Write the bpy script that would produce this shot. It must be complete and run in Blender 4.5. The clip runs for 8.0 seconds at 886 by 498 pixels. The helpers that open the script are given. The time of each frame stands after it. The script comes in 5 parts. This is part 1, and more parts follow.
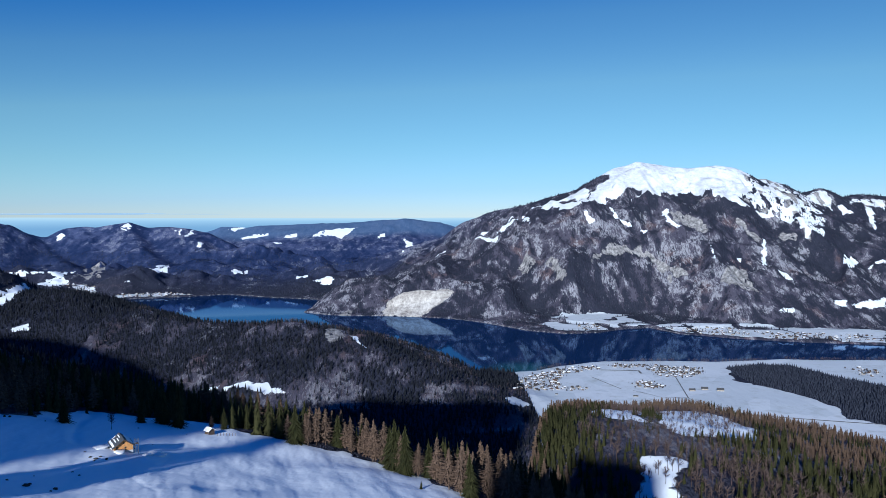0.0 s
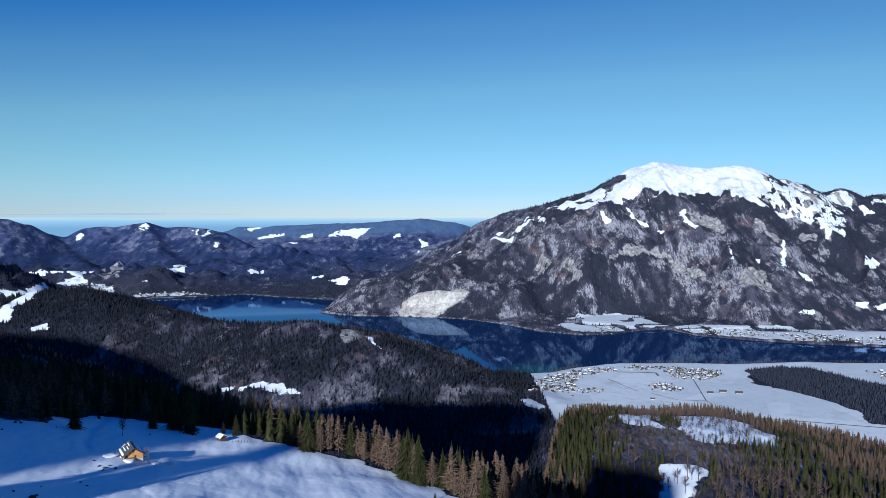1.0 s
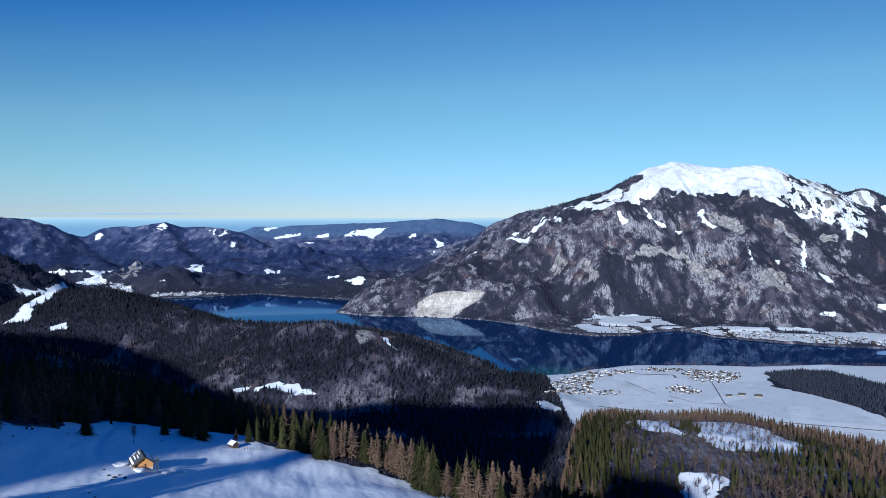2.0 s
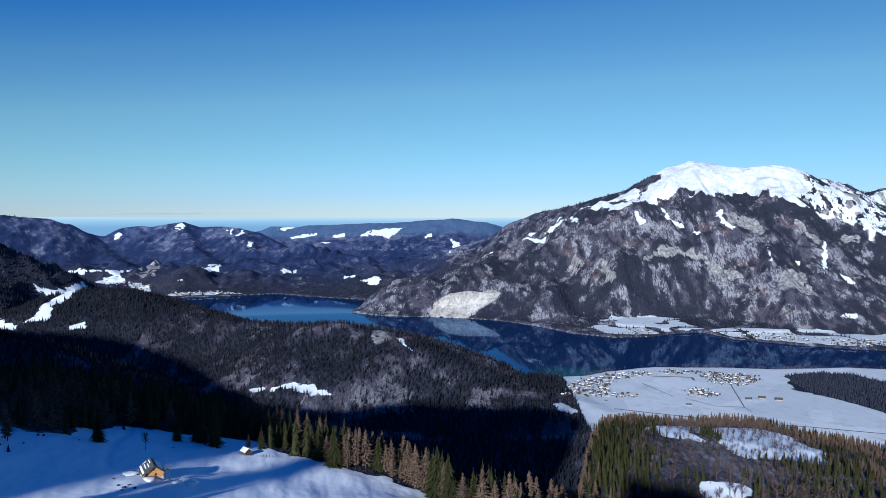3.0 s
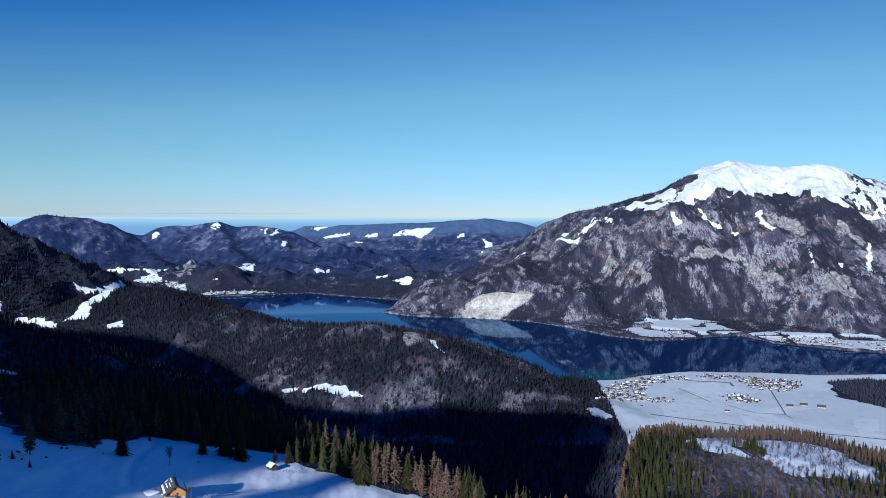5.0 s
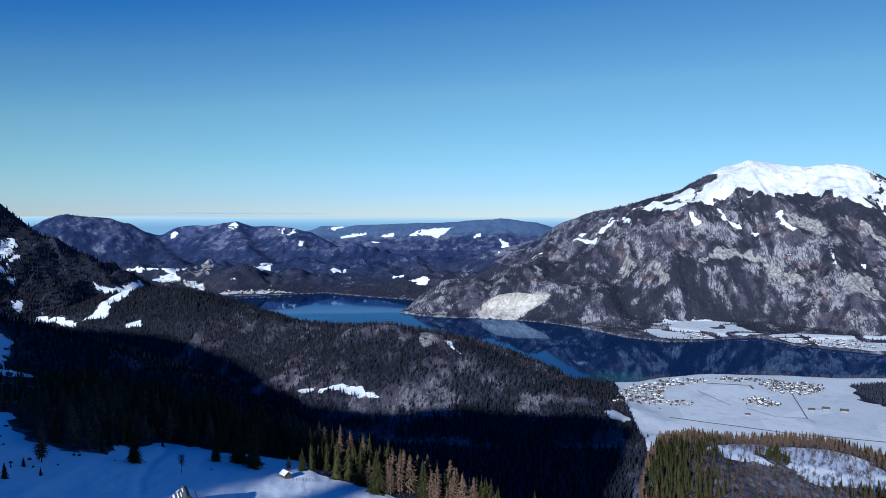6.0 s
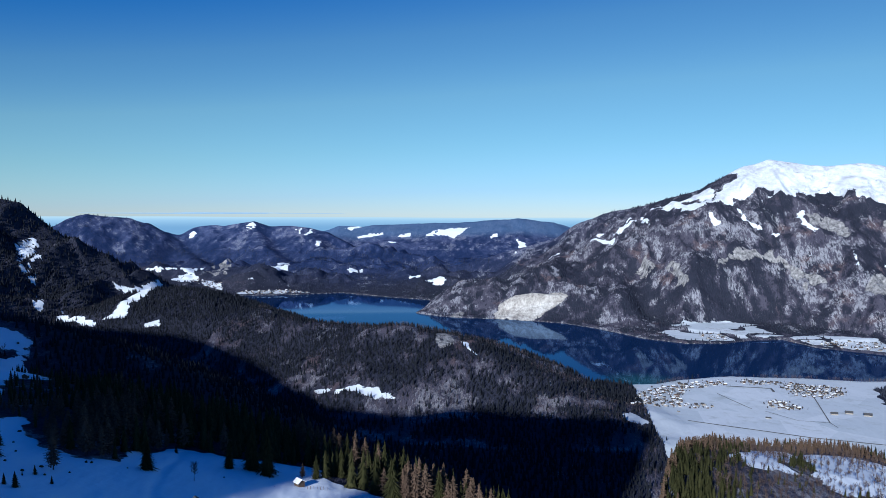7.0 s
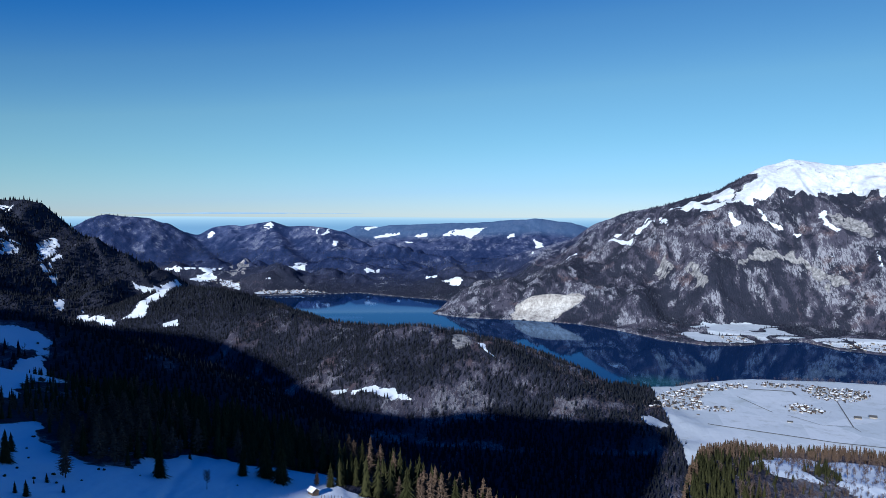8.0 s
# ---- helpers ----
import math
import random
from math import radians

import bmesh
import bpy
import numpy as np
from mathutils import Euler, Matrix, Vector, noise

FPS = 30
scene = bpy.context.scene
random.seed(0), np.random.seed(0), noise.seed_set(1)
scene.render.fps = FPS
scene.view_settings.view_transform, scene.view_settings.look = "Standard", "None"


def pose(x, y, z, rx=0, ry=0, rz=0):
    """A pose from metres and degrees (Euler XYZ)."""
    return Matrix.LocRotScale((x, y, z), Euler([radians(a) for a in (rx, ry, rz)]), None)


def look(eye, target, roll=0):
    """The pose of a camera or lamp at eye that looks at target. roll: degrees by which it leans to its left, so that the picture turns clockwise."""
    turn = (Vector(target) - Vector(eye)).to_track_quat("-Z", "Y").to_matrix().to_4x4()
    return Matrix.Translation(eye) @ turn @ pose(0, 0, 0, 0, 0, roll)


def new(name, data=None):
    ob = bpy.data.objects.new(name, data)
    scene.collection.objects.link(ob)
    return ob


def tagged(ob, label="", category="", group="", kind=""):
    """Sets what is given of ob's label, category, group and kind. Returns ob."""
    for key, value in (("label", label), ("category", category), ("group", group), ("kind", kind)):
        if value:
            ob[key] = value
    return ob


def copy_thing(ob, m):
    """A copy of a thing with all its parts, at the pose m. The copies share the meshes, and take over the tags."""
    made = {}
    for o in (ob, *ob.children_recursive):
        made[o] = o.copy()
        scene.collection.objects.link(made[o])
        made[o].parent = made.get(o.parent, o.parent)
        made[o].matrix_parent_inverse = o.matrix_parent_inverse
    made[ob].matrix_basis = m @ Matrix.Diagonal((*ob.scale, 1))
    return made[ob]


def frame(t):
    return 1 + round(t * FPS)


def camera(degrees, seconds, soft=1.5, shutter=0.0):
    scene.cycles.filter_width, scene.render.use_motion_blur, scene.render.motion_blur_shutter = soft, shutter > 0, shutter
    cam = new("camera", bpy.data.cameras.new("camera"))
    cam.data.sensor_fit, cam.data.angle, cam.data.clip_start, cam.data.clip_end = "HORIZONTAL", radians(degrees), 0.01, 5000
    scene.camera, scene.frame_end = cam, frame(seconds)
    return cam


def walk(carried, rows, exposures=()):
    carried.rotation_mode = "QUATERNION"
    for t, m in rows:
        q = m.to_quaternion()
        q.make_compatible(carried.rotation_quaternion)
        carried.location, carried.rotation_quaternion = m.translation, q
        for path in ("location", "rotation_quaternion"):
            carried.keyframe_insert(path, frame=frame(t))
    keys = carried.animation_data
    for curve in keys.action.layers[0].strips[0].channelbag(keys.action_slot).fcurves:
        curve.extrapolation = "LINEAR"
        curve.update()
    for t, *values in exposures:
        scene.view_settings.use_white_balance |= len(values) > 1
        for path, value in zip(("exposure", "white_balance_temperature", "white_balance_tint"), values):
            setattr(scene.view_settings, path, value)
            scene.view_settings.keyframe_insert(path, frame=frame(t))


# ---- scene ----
# ---------------------------------------------------------------- camera
cam = camera(63.92, 8.0, soft=0.6)
PATH = [
    (0.0, 0.00, 0.00, 330.00, 87.449, -0.000, 0.000),
    (0.5, 0.14, 2.48, 330.80, 87.443, -0.010, 0.621),
    (1.0, 0.23, 5.01, 331.59, 87.436, -0.021, 1.247),
    (1.5, 0.25, 7.57, 332.39, 87.428, -0.034, 1.877),
    (2.0, 0.23, 10.16, 333.18, 87.417, -0.049, 2.513),
    (2.5, 0.15, 12.77, 333.96, 87.406, -0.064, 3.152),
    (3.0, 0.03, 15.40, 334.75, 87.394, -0.080, 3.796),
    (3.5, -0.14, 18.03, 335.53, 87.380, -0.097, 4.443),
    (4.0, -0.34, 20.67, 336.31, 87.367, -0.113, 5.095),
    (4.5, -0.57, 23.30, 337.08, 87.353, -0.128, 5.750),
    (5.0, -0.84, 25.91, 337.86, 87.339, -0.143, 6.410),
    (5.5, -1.14, 28.51, 338.63, 87.326, -0.157, 7.072),
    (6.0, -1.45, 31.08, 339.39, 87.313, -0.169, 7.738),
    (6.5, -1.79, 33.62, 340.16, 87.301, -0.178, 8.407),
    (7.0, -2.14, 36.12, 340.92, 87.289, -0.186, 9.079),
    (7.5, -2.50, 38.58, 341.68, 87.279, -0.191, 9.753),
    (8.0, -2.88, 40.98, 342.44, 87.270, -0.192, 10.431),
]
walk(cam, [(t, pose(*p)) for t, *p in PATH], exposures=[(0.0, 0.2, 5000, 10)])

# ---------------------------------------------------------------- sky and sun
SUN_EL = 22.5
SUN_AZ = 197.0          # degrees clockwise from +y: behind the camera, to its left
world = bpy.data.worlds.new("winter_sky")
scene.world = world
world.use_nodes = True
wn = world.node_tree
sky = wn.nodes.new("ShaderNodeTexSky")
sky.sky_type = "NISHITA"
sky.sun_disc = False
sky.sun_elevation = radians(SUN_EL)
sky.sun_rotation = radians(SUN_AZ)
sky.altitude = 1200
sky.air_density = 1.0
sky.dust_density = 0.0
sky.ozone_density = 6.0
# winter air: deep blue aloft, pale turquoise low down
rgb = wn.nodes.new("ShaderNodeSeparateColor")
wn.links.new(sky.outputs[0], rgb.inputs[0])
level = wn.nodes.new("ShaderNodeMath")
level.operation = "DIVIDE"
level.inputs[1].default_value = 6.0
wn.links.new(rgb.outputs[0], level.inputs[0])
air = wn.nodes.new("ShaderNodeValToRGB")
AIR = [(0.12, (0.14, 0.38, 0.62)), (0.17, (0.34, 0.55, 0.61)), (0.22, (0.67, 0.71, 0.575)), (0.32, (0.92, 0.83, 0.56)), (0.50, (0.86, 0.79, 0.57)), (0.90, (0.75, 0.70, 0.65))]
while len(air.color_ramp.elements) < len(AIR):
    air.color_ramp.elements.new(0.5)
for stop, (at, shade) in zip(air.color_ramp.elements, AIR):
    stop.position, stop.color = at, (*shade, 1)
wn.links.new(level.outputs[0], air.inputs[0])
tint = wn.nodes.new("ShaderNodeMix")
tint.data_type, tint.blend_type = "RGBA", "MULTIPLY"
tint.inputs[0].default_value = 1.0
wn.links.new(sky.outputs[0], tint.inputs[6])
wn.links.new(air.outputs[0], tint.inputs[7])
wn.links.new(tint.outputs[2], wn.nodes["Background"].inputs[0])
wn.nodes["Background"].inputs[1].default_value = 0.110
sun = new("sun", bpy.data.lights.new("sun", "SUN"))
sun.data.energy = 5.0
sun.data.angle = radians(0.55)
sun.data.color = (1.0, 0.88, 0.68)
az, el = radians(SUN_AZ), radians(SUN_EL)
toward = Vector((math.sin(az) * math.cos(el), math.cos(az) * math.cos(el), math.sin(el)))
sun.matrix_world = look(toward * 900, (0, 0, 0))


# ---------------------------------------------------------------- noise
def lattice(ix, iy, seed):
    h = (ix * 374761393 + iy * 668265263 + seed * 1442695041) & 0xFFFFFFFF
    h = ((h ^ (h >> 13)) * 1274126177) & 0xFFFFFFFF
    return ((h ^ (h >> 16)) & 0xFFFF) / 65535.0


def vnoise(x, y, seed=0):
    """Smooth value noise, -1 to 1."""
    fx, fy = np.floor(x), np.floor(y)
    ix, iy = fx.astype(np.int64), fy.astype(np.int64)
    u, v = x - fx, y - fy
    u, v = u * u * u * (u * (6 * u - 15) + 10), v * v * v * (v * (6 * v - 15) + 10)
    a, b = lattice(ix, iy, seed), lattice(ix + 1, iy, seed)
    c, d = lattice(ix, iy + 1, seed), lattice(ix + 1, iy + 1, seed)
    return 2 * ((a * (1 - u) + b * u) * (1 - v) + (c * (1 - u) + d * u) * v) - 1


def fbm(x, y, octaves=4, seed=0, gain=0.5):
    total, amp = 0.0, 1.0
    for o in range(octaves):
        total = total + amp * vnoise(x + 17.3 * o, y - 9.1 * o, seed + o)
        x, y, amp = 1.62 * x + 1.18 * y, 1.62 * y - 1.18 * x, amp * gain
    return total


def ridged(x, y, octaves=4, seed=0):
    total, amp = 0.0, 1.0
    for o in range(octaves):
        total = total + amp * (1 - 2 * np.abs(vnoise(x, y, seed + o)))
        x, y, amp = 1.62 * x + 1.18 * y, 1.62 * y - 1.18 * x, amp * 0.5
    return total


def fluted(x, y, size, seed):
    """Spurs and gullies that run down the fall line, along y."""
    total, amp = 0.0, 1.0
    for o in range(4):
        total = total + amp * (1 - 2 * np.abs(vnoise(x / size + 7.7 * o, y / (3.2 * size) - 3.1 * o, seed + o)))
        size, amp = size * 0.48, amp * 0.5
    return total


def smooth(a, b, x):
    t = np.clip((x - a) / (b - a), 0, 1)
    return t * t * (3 - 2 * t)


def blend_max(a, b, k):
    h = np.clip(0.5 + 0.5 * (a - b) / k, 0, 1)
    return b * (1 - h) + a * h + k * h * (1 - h)


def ridge(x, y, crest, slope, soft=20.0, foot=0.0, bend=1.0):
    """Height of a ridge: the crest line (x, y, z) and a fall of `slope` to both sides; foot bends the flank outward at its base."""
    best = np.full(x.shape, -1e9)
    for (ax, ay, az_), (bx, by, bz) in zip(crest[:-1], crest[1:]):
        dx, dy = bx - ax, by - ay
        s = np.clip(((x - ax) * dx + (y - ay) * dy) / (dx * dx + dy * dy), 0, 1)
        d = np.hypot(x - ax - s * dx, y - ay - s * dy)
        z = az_ + s * (bz - az_) - slope * (np.sqrt(d * d + soft * soft) - soft) ** bend
        best = np.maximum(best, z)
    return best


def shore_distance(x, y, ring):
    """Signed distance to a closed ring in plan, positive inside."""
    d2, inside = np.full(x.shape, 1e18), np.zeros(x.shape, bool)
    for (ax, ay), (bx, by) in zip(ring, ring[1:] + ring[:1]):
        dx, dy = bx - ax, by - ay
        s = np.clip(((x - ax) * dx + (y - ay) * dy) / (dx * dx + dy * dy + 1e-9), 0, 1)
        d2 = np.minimum(d2, (x - ax - s * dx) ** 2 + (y - ay - s * dy) ** 2)
        if ay != by:
            cross = ((ay > y) != (by > y)) & (x < (bx - ax) * (y - ay) / (by - ay) + ax)
            inside ^= cross
    return np.where(inside, 1, -1) * np.sqrt(d2)


# ---------------------------------------------------------------- the lie of the land
LAKE = [(-1415, 2793), (-1239, 2851), (-1064, 2932), (-926, 3018), (-730, 2912), (-507, 2832), (-415, 2701), (-488, 2504), (-490, 2459), (-399, 2387), (-310, 2360), (-196, 2360), (-82, 2333), (29, 2294), (134, 2196), (240, 2053), (345, 1993), (445, 2012), (525, 2073), (617, 2105), (664, 1993), (793, 1918), (921, 1866), (1141, 1816), (1517, 1695), (1418, 1584), (1016, 1615), (850, 1615), (778, 1628), (612, 1602), (513, 1615), (355, 1602), (242, 1542), (190, 1500), (140, 1490), (104, 1512), (66, 1470), (40, 1490), (-30, 1584), (-214, 1857), (-481, 2116), (-964, 2256), (-1291, 2360)]
MAIN = [(-612, 3427, 76), (-396, 3452, 118), (-259, 3452, 160), (-65, 3427, 216), (43, 3385, 255), (121, 3300, 312), (217, 3173, 353), (365, 3046, 386), (505, 2945, 430), (648, 2962, 471), (732, 2970, 537), (816, 2978, 559), (887, 2978, 552), (1012, 2962, 532), (1122, 2945, 544), (1182, 2936, 535), (1246, 2919, 480), (1310, 2919, 485), (1372, 2911, 468), (1447, 2902, 429), (1534, 2902, 450), (1604, 2894, 408), (1672, 2894, 422), (1801, 2894, 417), (2138, 2877, 410)]
SPURS = [
    ([(927, 2877, 421), (1011, 2792, 403), (1157, 2665, 330), (1265, 2496, 201), (1247, 2242, 88)], 0.75, 30),
    ([(494, 2877, 373), (494, 2750, 286), (363, 2589, 196), (223, 2412, 109)], 0.75, 30),
    ([(790, 2877, 421), (713, 2750, 330), (660, 2623, 257)], 0.8, 30),
    ([(507, 2437, 165), (579, 2454, 213), (676, 2454, 223), (769, 2437, 192), (868, 2412, 128), (905, 2285, 66)], 0.85, 25),
    ([(909, 2369, 122), (992, 2412, 167), (1068, 2386, 126)], 0.85, 25),
    ([(1244, 2623, 267), (1347, 2538, 219), (1435, 2412, 147), (1562, 2285, 84)], 0.75, 30),
    ([(1613, 2877, 410), (1608, 2708, 255), (1597, 2581, 155)], 0.75, 30),
    ([(143, 3215, 279), (37, 2919, 191), (-50, 2623, 152), (-129, 2522, 99)], 0.75, 30),
    ([(316, 2919, 307), (208, 2725, 232), (134, 2538, 138)], 0.75, 30),
]
CLIFF = [(-184, 2445, 51), (-135, 2454, 72), (-77, 2458, 79), (12, 2445, 74), (43, 2420, 46)]
LOW_SPUR = [(43, 2420, 46), (131, 2496, 101), (-301, 2623, 110), (-383, 2606, 49)]
HILL = [(-1227, 1819, 96), (-1070, 1777, 137), (-989, 1735, 152), (-924, 1718, 150), (-839, 1684, 137), (-740, 1642, 119), (-674, 1608, 103), (-613, 1582, 93), (-541, 1557, 93), (-444, 1523, 96), (-360, 1481, 106), (-282, 1447, 113), (-233, 1430, 110), (-197, 1413, 101), (-160, 1388, 89), (-89, 1320, 70), (-24, 1261, 60), (16, 1218, 54), (70, 1142, 39), (109, 1075, 28)]
LEFT_RANGE = [(-2917, 3830, 278), (-2855, 3876, 322), (-2823, 3900, 336), (-2793, 3922, 343), (-2757, 3947, 336), (-2711, 3980, 329), (-2605, 4051, 319), (-2528, 4100, 287), (-2643, 4350, 292), (-2562, 4360, 302), (-2470, 4360, 257), (-2406, 4370, 250), (-2301, 4370, 285), (-2139, 4380, 267), (-2021, 4390, 288), (-1945, 4400, 299), (-1834, 4400, 267), (-1694, 4400, 271), (-1572, 4400, 260), (-1467, 4400, 236), (-1324, 4330, 182)]
FOOTHILLS = [
    ([(-1401, 4150, 148), (-1236, 4150, 162), (-1087, 4150, 172), (-918, 4130, 130), (-732, 4100, 98), (-634, 4060, 55)], 0.5, 40),
    ([(-1536, 4300, 227), (-1336, 4050, 120), (-1164, 3800, 42)], 0.5, 40),
    ([(-1891, 3680, 28), (-1782, 3700, 91), (-1699, 3660, 41)], 0.9, 25),
    ([(-1924, 4350, 278), (-1744, 4100, 151), (-1486, 3850, 69), (-1322, 3650, 25)], 0.5, 40),
    ([(-2477, 4300, 245), (-2239, 4050, 120), (-2039, 3850, 54)], 0.5, 40),
    ([(-572, 3900, 66), (-453, 3950, 100), (-296, 3950, 88)], 0.5, 40),
    ([(-1017, 3500, 9), (-793, 3500, 23), (-617, 3450, 0)], 0.4, 40),
    ([(-2132, 3500, 87), (-1919, 3520, 114), (-1719, 3400, 67)], 0.45, 30),
    ([(-1540, 3650, 83), (-1339, 3700, 103), (-1118, 3650, 83), (-849, 3500, 65)], 0.45, 30),
    ([(-1178, 3250, 19), (-944, 3250, 32), (-674, 3200, 29)], 0.45, 25),
    ([(-2169, 4300, 238), (-2029, 4150, 148), (-1965, 3950, 78)], 0.5, 40),
]
FAR_HILLS = [(-1623, 4700, 244), (-1438, 4710, 274), (-1289, 4710, 266), (-1141, 4720, 277), (-841, 4720, 289), (-616, 4720, 296), (-466, 4730, 307), (-241, 4730, 319), (-147, 4730, 315), (-34, 4720, 296), (98, 4720, 266), (434, 4700, 237)]
LEFT_PEAK = [(-1797, 1715, 417), (-1745, 1828, 389), (-1713, 1917, 367), (-1691, 1937, 378), (-1652, 1948, 368), (-1585, 1972, 328), (-1487, 1995, 281), (-1399, 2007, 233), (-1288, 2011, 191), (-1193, 2011, 153), (-1146, 2000, 132)]
LEFT_SPUR = [(-733, 684, 248), (-692, 728, 228), (-661, 758, 215), (-640, 787, 207), (-628, 809, 200), (-593, 846, 181), (-525, 862, 146)]
# unseen wall added behind and left of the camera, to shade valley and meadow
SHADE_WALL = [(-148, -500, 480), (-151, -500, 570), (-194, -500, 582), (-209, -500, 570), (-213, -500, 480), (-291, -500, 480), (-293, -500, 582), (-301, -500, 586), (-303, -500, 550), (-316, -500, 553), (-318, -500, 571), (-324, -500, 574), (-327, -500, 598), (-341, -500, 600), (-346, -500, 715), (-374, -500, 728), (-382, -500, 745), (-393, -500, 738), (-479, -500, 737), (-572, -500, 740), (-623, -500, 749), (-676, -500, 748), (-718, -500, 734), (-757, -500, 729), (-814, -500, 736), (-891, -500, 740), (-1039, -500, 800), (-1090, -500, 822), (-1201, -500, 867), (-1269, -500, 890), (-1345, -500, 917), (-1429, -500, 931), (-1567, -500, 944), (-1653, -500, 949), (-1905, -500, 987), (-2300, -500, 1010)]
# where the near shoulder breaks off: bearing (x over y) and distance ahead
BREAK = [(-2.0, 378), (-0.9, 360), (-0.6, 360), (-0.42, 350), (-0.33, 330), (-0.2, 292), (-0.05, 262), (0.05, 240), (0.08, 248), (0.10, 285), (0.125, 390), (0.155, 510), (0.2, 585), (0.3, 567), (0.4, 535), (0.5, 504), (0.62, 468), (0.9, 423), (3.0, 378)]

TRACKS = [([(-84.7, 186.6), (-81, 181.5), (-73.5, 173.6), (-64.7, 161.9)], 0.6, 0.12), ([(-140, 282), (-130.3, 253.2), (-119.8, 227), (-110.4, 211.3)], 1.6, 0.45), ([(-70, 158), (-60.2, 167.5), (-54.4, 175.2), (-50.3, 186.1), (-40, 201)], 0.9, 0.16)]
GULLY = [(-10, 480), (36, 352), (60, 306), (86, 266)]


def edge_at(x, y):
    """How far ahead the shoulder breaks off, by bearing."""
    return np.interp(x / np.maximum(y, 40), [b[0] for b in BREAK], [b[1] for b in BREAK])


def near_ground(x, y):
    """The meadow shoulder that the camera flies over."""
    z = 248.1 - 0.146 * (x + 87.3) - 0.191 * (y - 268.2)
    right = smooth(36, 117, x)
    z = z + right * 0.162 * np.clip(y - 315, 0, 360)
    z = z - right * (0.20 - 0.12 * smooth(130, 215, x)) * np.clip(y - 445, 0, 220)
    # a gully between the meadow and the wooded dome, cut deep to lie in shade
    z = z - 46 * np.exp(-(near_line(x, y, GULLY) / 38) ** 2)
    over = np.clip(y - edge_at(x, y), 0, None)
    z = z - 0.68 * (np.sqrt(over * over + 400) - 20)
    for line, wide, deep in TRACKS:
        z = z - deep * np.exp(-(near_line(x, y, line) / wide) ** 2)
    # the slope goes on climbing gently behind the camera, and more to the far left
    back = np.clip(-y - 40, 0, None)
    z = z + 0.02 * back - 0.00012 * back * back
    z = z + 0.05 * np.clip(-x - 400, 0, 800) * smooth(380, 100, y)
    return z + 1.5 * fbm(x / 55, y / 55, 3, 5) + 0.24 * fbm((x + 0.3 * y) / 6, (y - 0.3 * x) / 24, 3, 8)


def height(x, y):
    wx = x + 40 * fbm(x / 260, y / 260, 3, 11)
    wy = y + 40 * fbm(x / 260, y / 260, 3, 23)
    lake = shore_distance(x, y, LAKE)
    floor = 5 + np.clip(-lake, 0, 400) * (0.02 + 0.09 * smooth(2500, 3100, y)) + 1.5 * fbm(x / 300, y / 300, 2, 3) + smooth(60, 260, -lake) * smooth(2600, 2900, y) * 55 * np.clip(fbm(x / 230, y / 230, 4, 7), 0, None)
    far = ridge(x, y, MAIN, 0.62, 25)
    for crest, slope, soft in SPURS:
        far = blend_max(far, ridge(wx, wy, crest, slope, soft), 25)
    far = blend_max(far, ridge(x, y, LOW_SPUR, 0.6, 30), 25)
    # a shelf of meadows along the north shore
    away = np.clip(-lake, 0, 3000)
    shelf = smooth(215, 300, x) * (y > 1700)
    level = 5 + 0.05 * away + 0.85 * np.clip(away - 215 - 25 * fbm(x / 160, y / 160, 3, 35), 0, None)
    far = far + shelf * (np.minimum(far, level) - far)
    crest_away = np.minimum(near_line(x, y, [p[:2] for p in MAIN]), near_line(x, y, [p[:2] for p in LEFT_RANGE]))
    quiet = 0.12 + 0.88 * smooth(15, 170, crest_away)
    gully = ridged(wx / 280, wy / 280, 5, 31)
    flute = fluted(wx, wy, 150, 33)
    left = ridge(x, y, LEFT_RANGE, 0.72, 30)
    for crest, slope, soft in FOOTHILLS:
        left = blend_max(left, ridge(x, y, crest, slope, soft), 30)
    peak = ridge(x, y, LEFT_PEAK, 0.62, 25)
    z = blend_max(far, blend_max(left, peak, 20), 20)
    relief = smooth(20, 160, z)
    calm = 1 - 0.8 * smooth(4150, 4550, np.hypot(x, y))
    z = z + relief * calm * quiet * (10 * (gully - 0.85) + 24 * (flute - 0.5)) + relief * quiet * 4 * fbm(x / 70, y / 70, 4, 41)
    z = z + smooth(60, 200, z) * smooth(3000, 3600, y) * quiet * 16 * (fluted(wx, wy, 230, 45) - 0.5) * smooth(0, 400, 4400 - np.hypot(x * 0.5, y))
    z = blend_max(z, ridge(x, y, MAIN[1:12], 0.85, 10) - 3 + 5 * fbm(x / 60, y / 60, 3, 47), 8)
    z = blend_max(z, ridge(x, y, CLIFF, 1.9, 22), 8)
    z = blend_max(z, ridge(x, y, FAR_HILLS, 0.42, 30) + 6 * fbm(x / 120, y / 120, 4, 51), 15)
    hill = ridge(x, y, HILL, 0.36, 30) + 8 * fbm(x / 110, y / 110, 4, 61) * smooth(0, 60, -lake)
    z = blend_max(z, hill, 12)
    z = blend_max(z, ridge(x, y, LEFT_SPUR, 0.5, 25) + 5 * fbm(x / 80, y / 80, 3, 71), 12)
    z = blend_max(z, floor, 14)
    z = blend_max(z, near_ground(x, y), 14)
    wall = np.interp(-x, [-p[0] for p in SHADE_WALL], [p[2] for p in SHADE_WALL], left=-900, right=1010)
    z = blend_max(z, wall - np.where(x > -400, 9.0, 1.5) * np.clip(np.abs(y + 500) - 9, 0, None), 6)
    bank = smooth(-16, 12, lake)
    return z * (1 - bank) - 9 * bank, lake


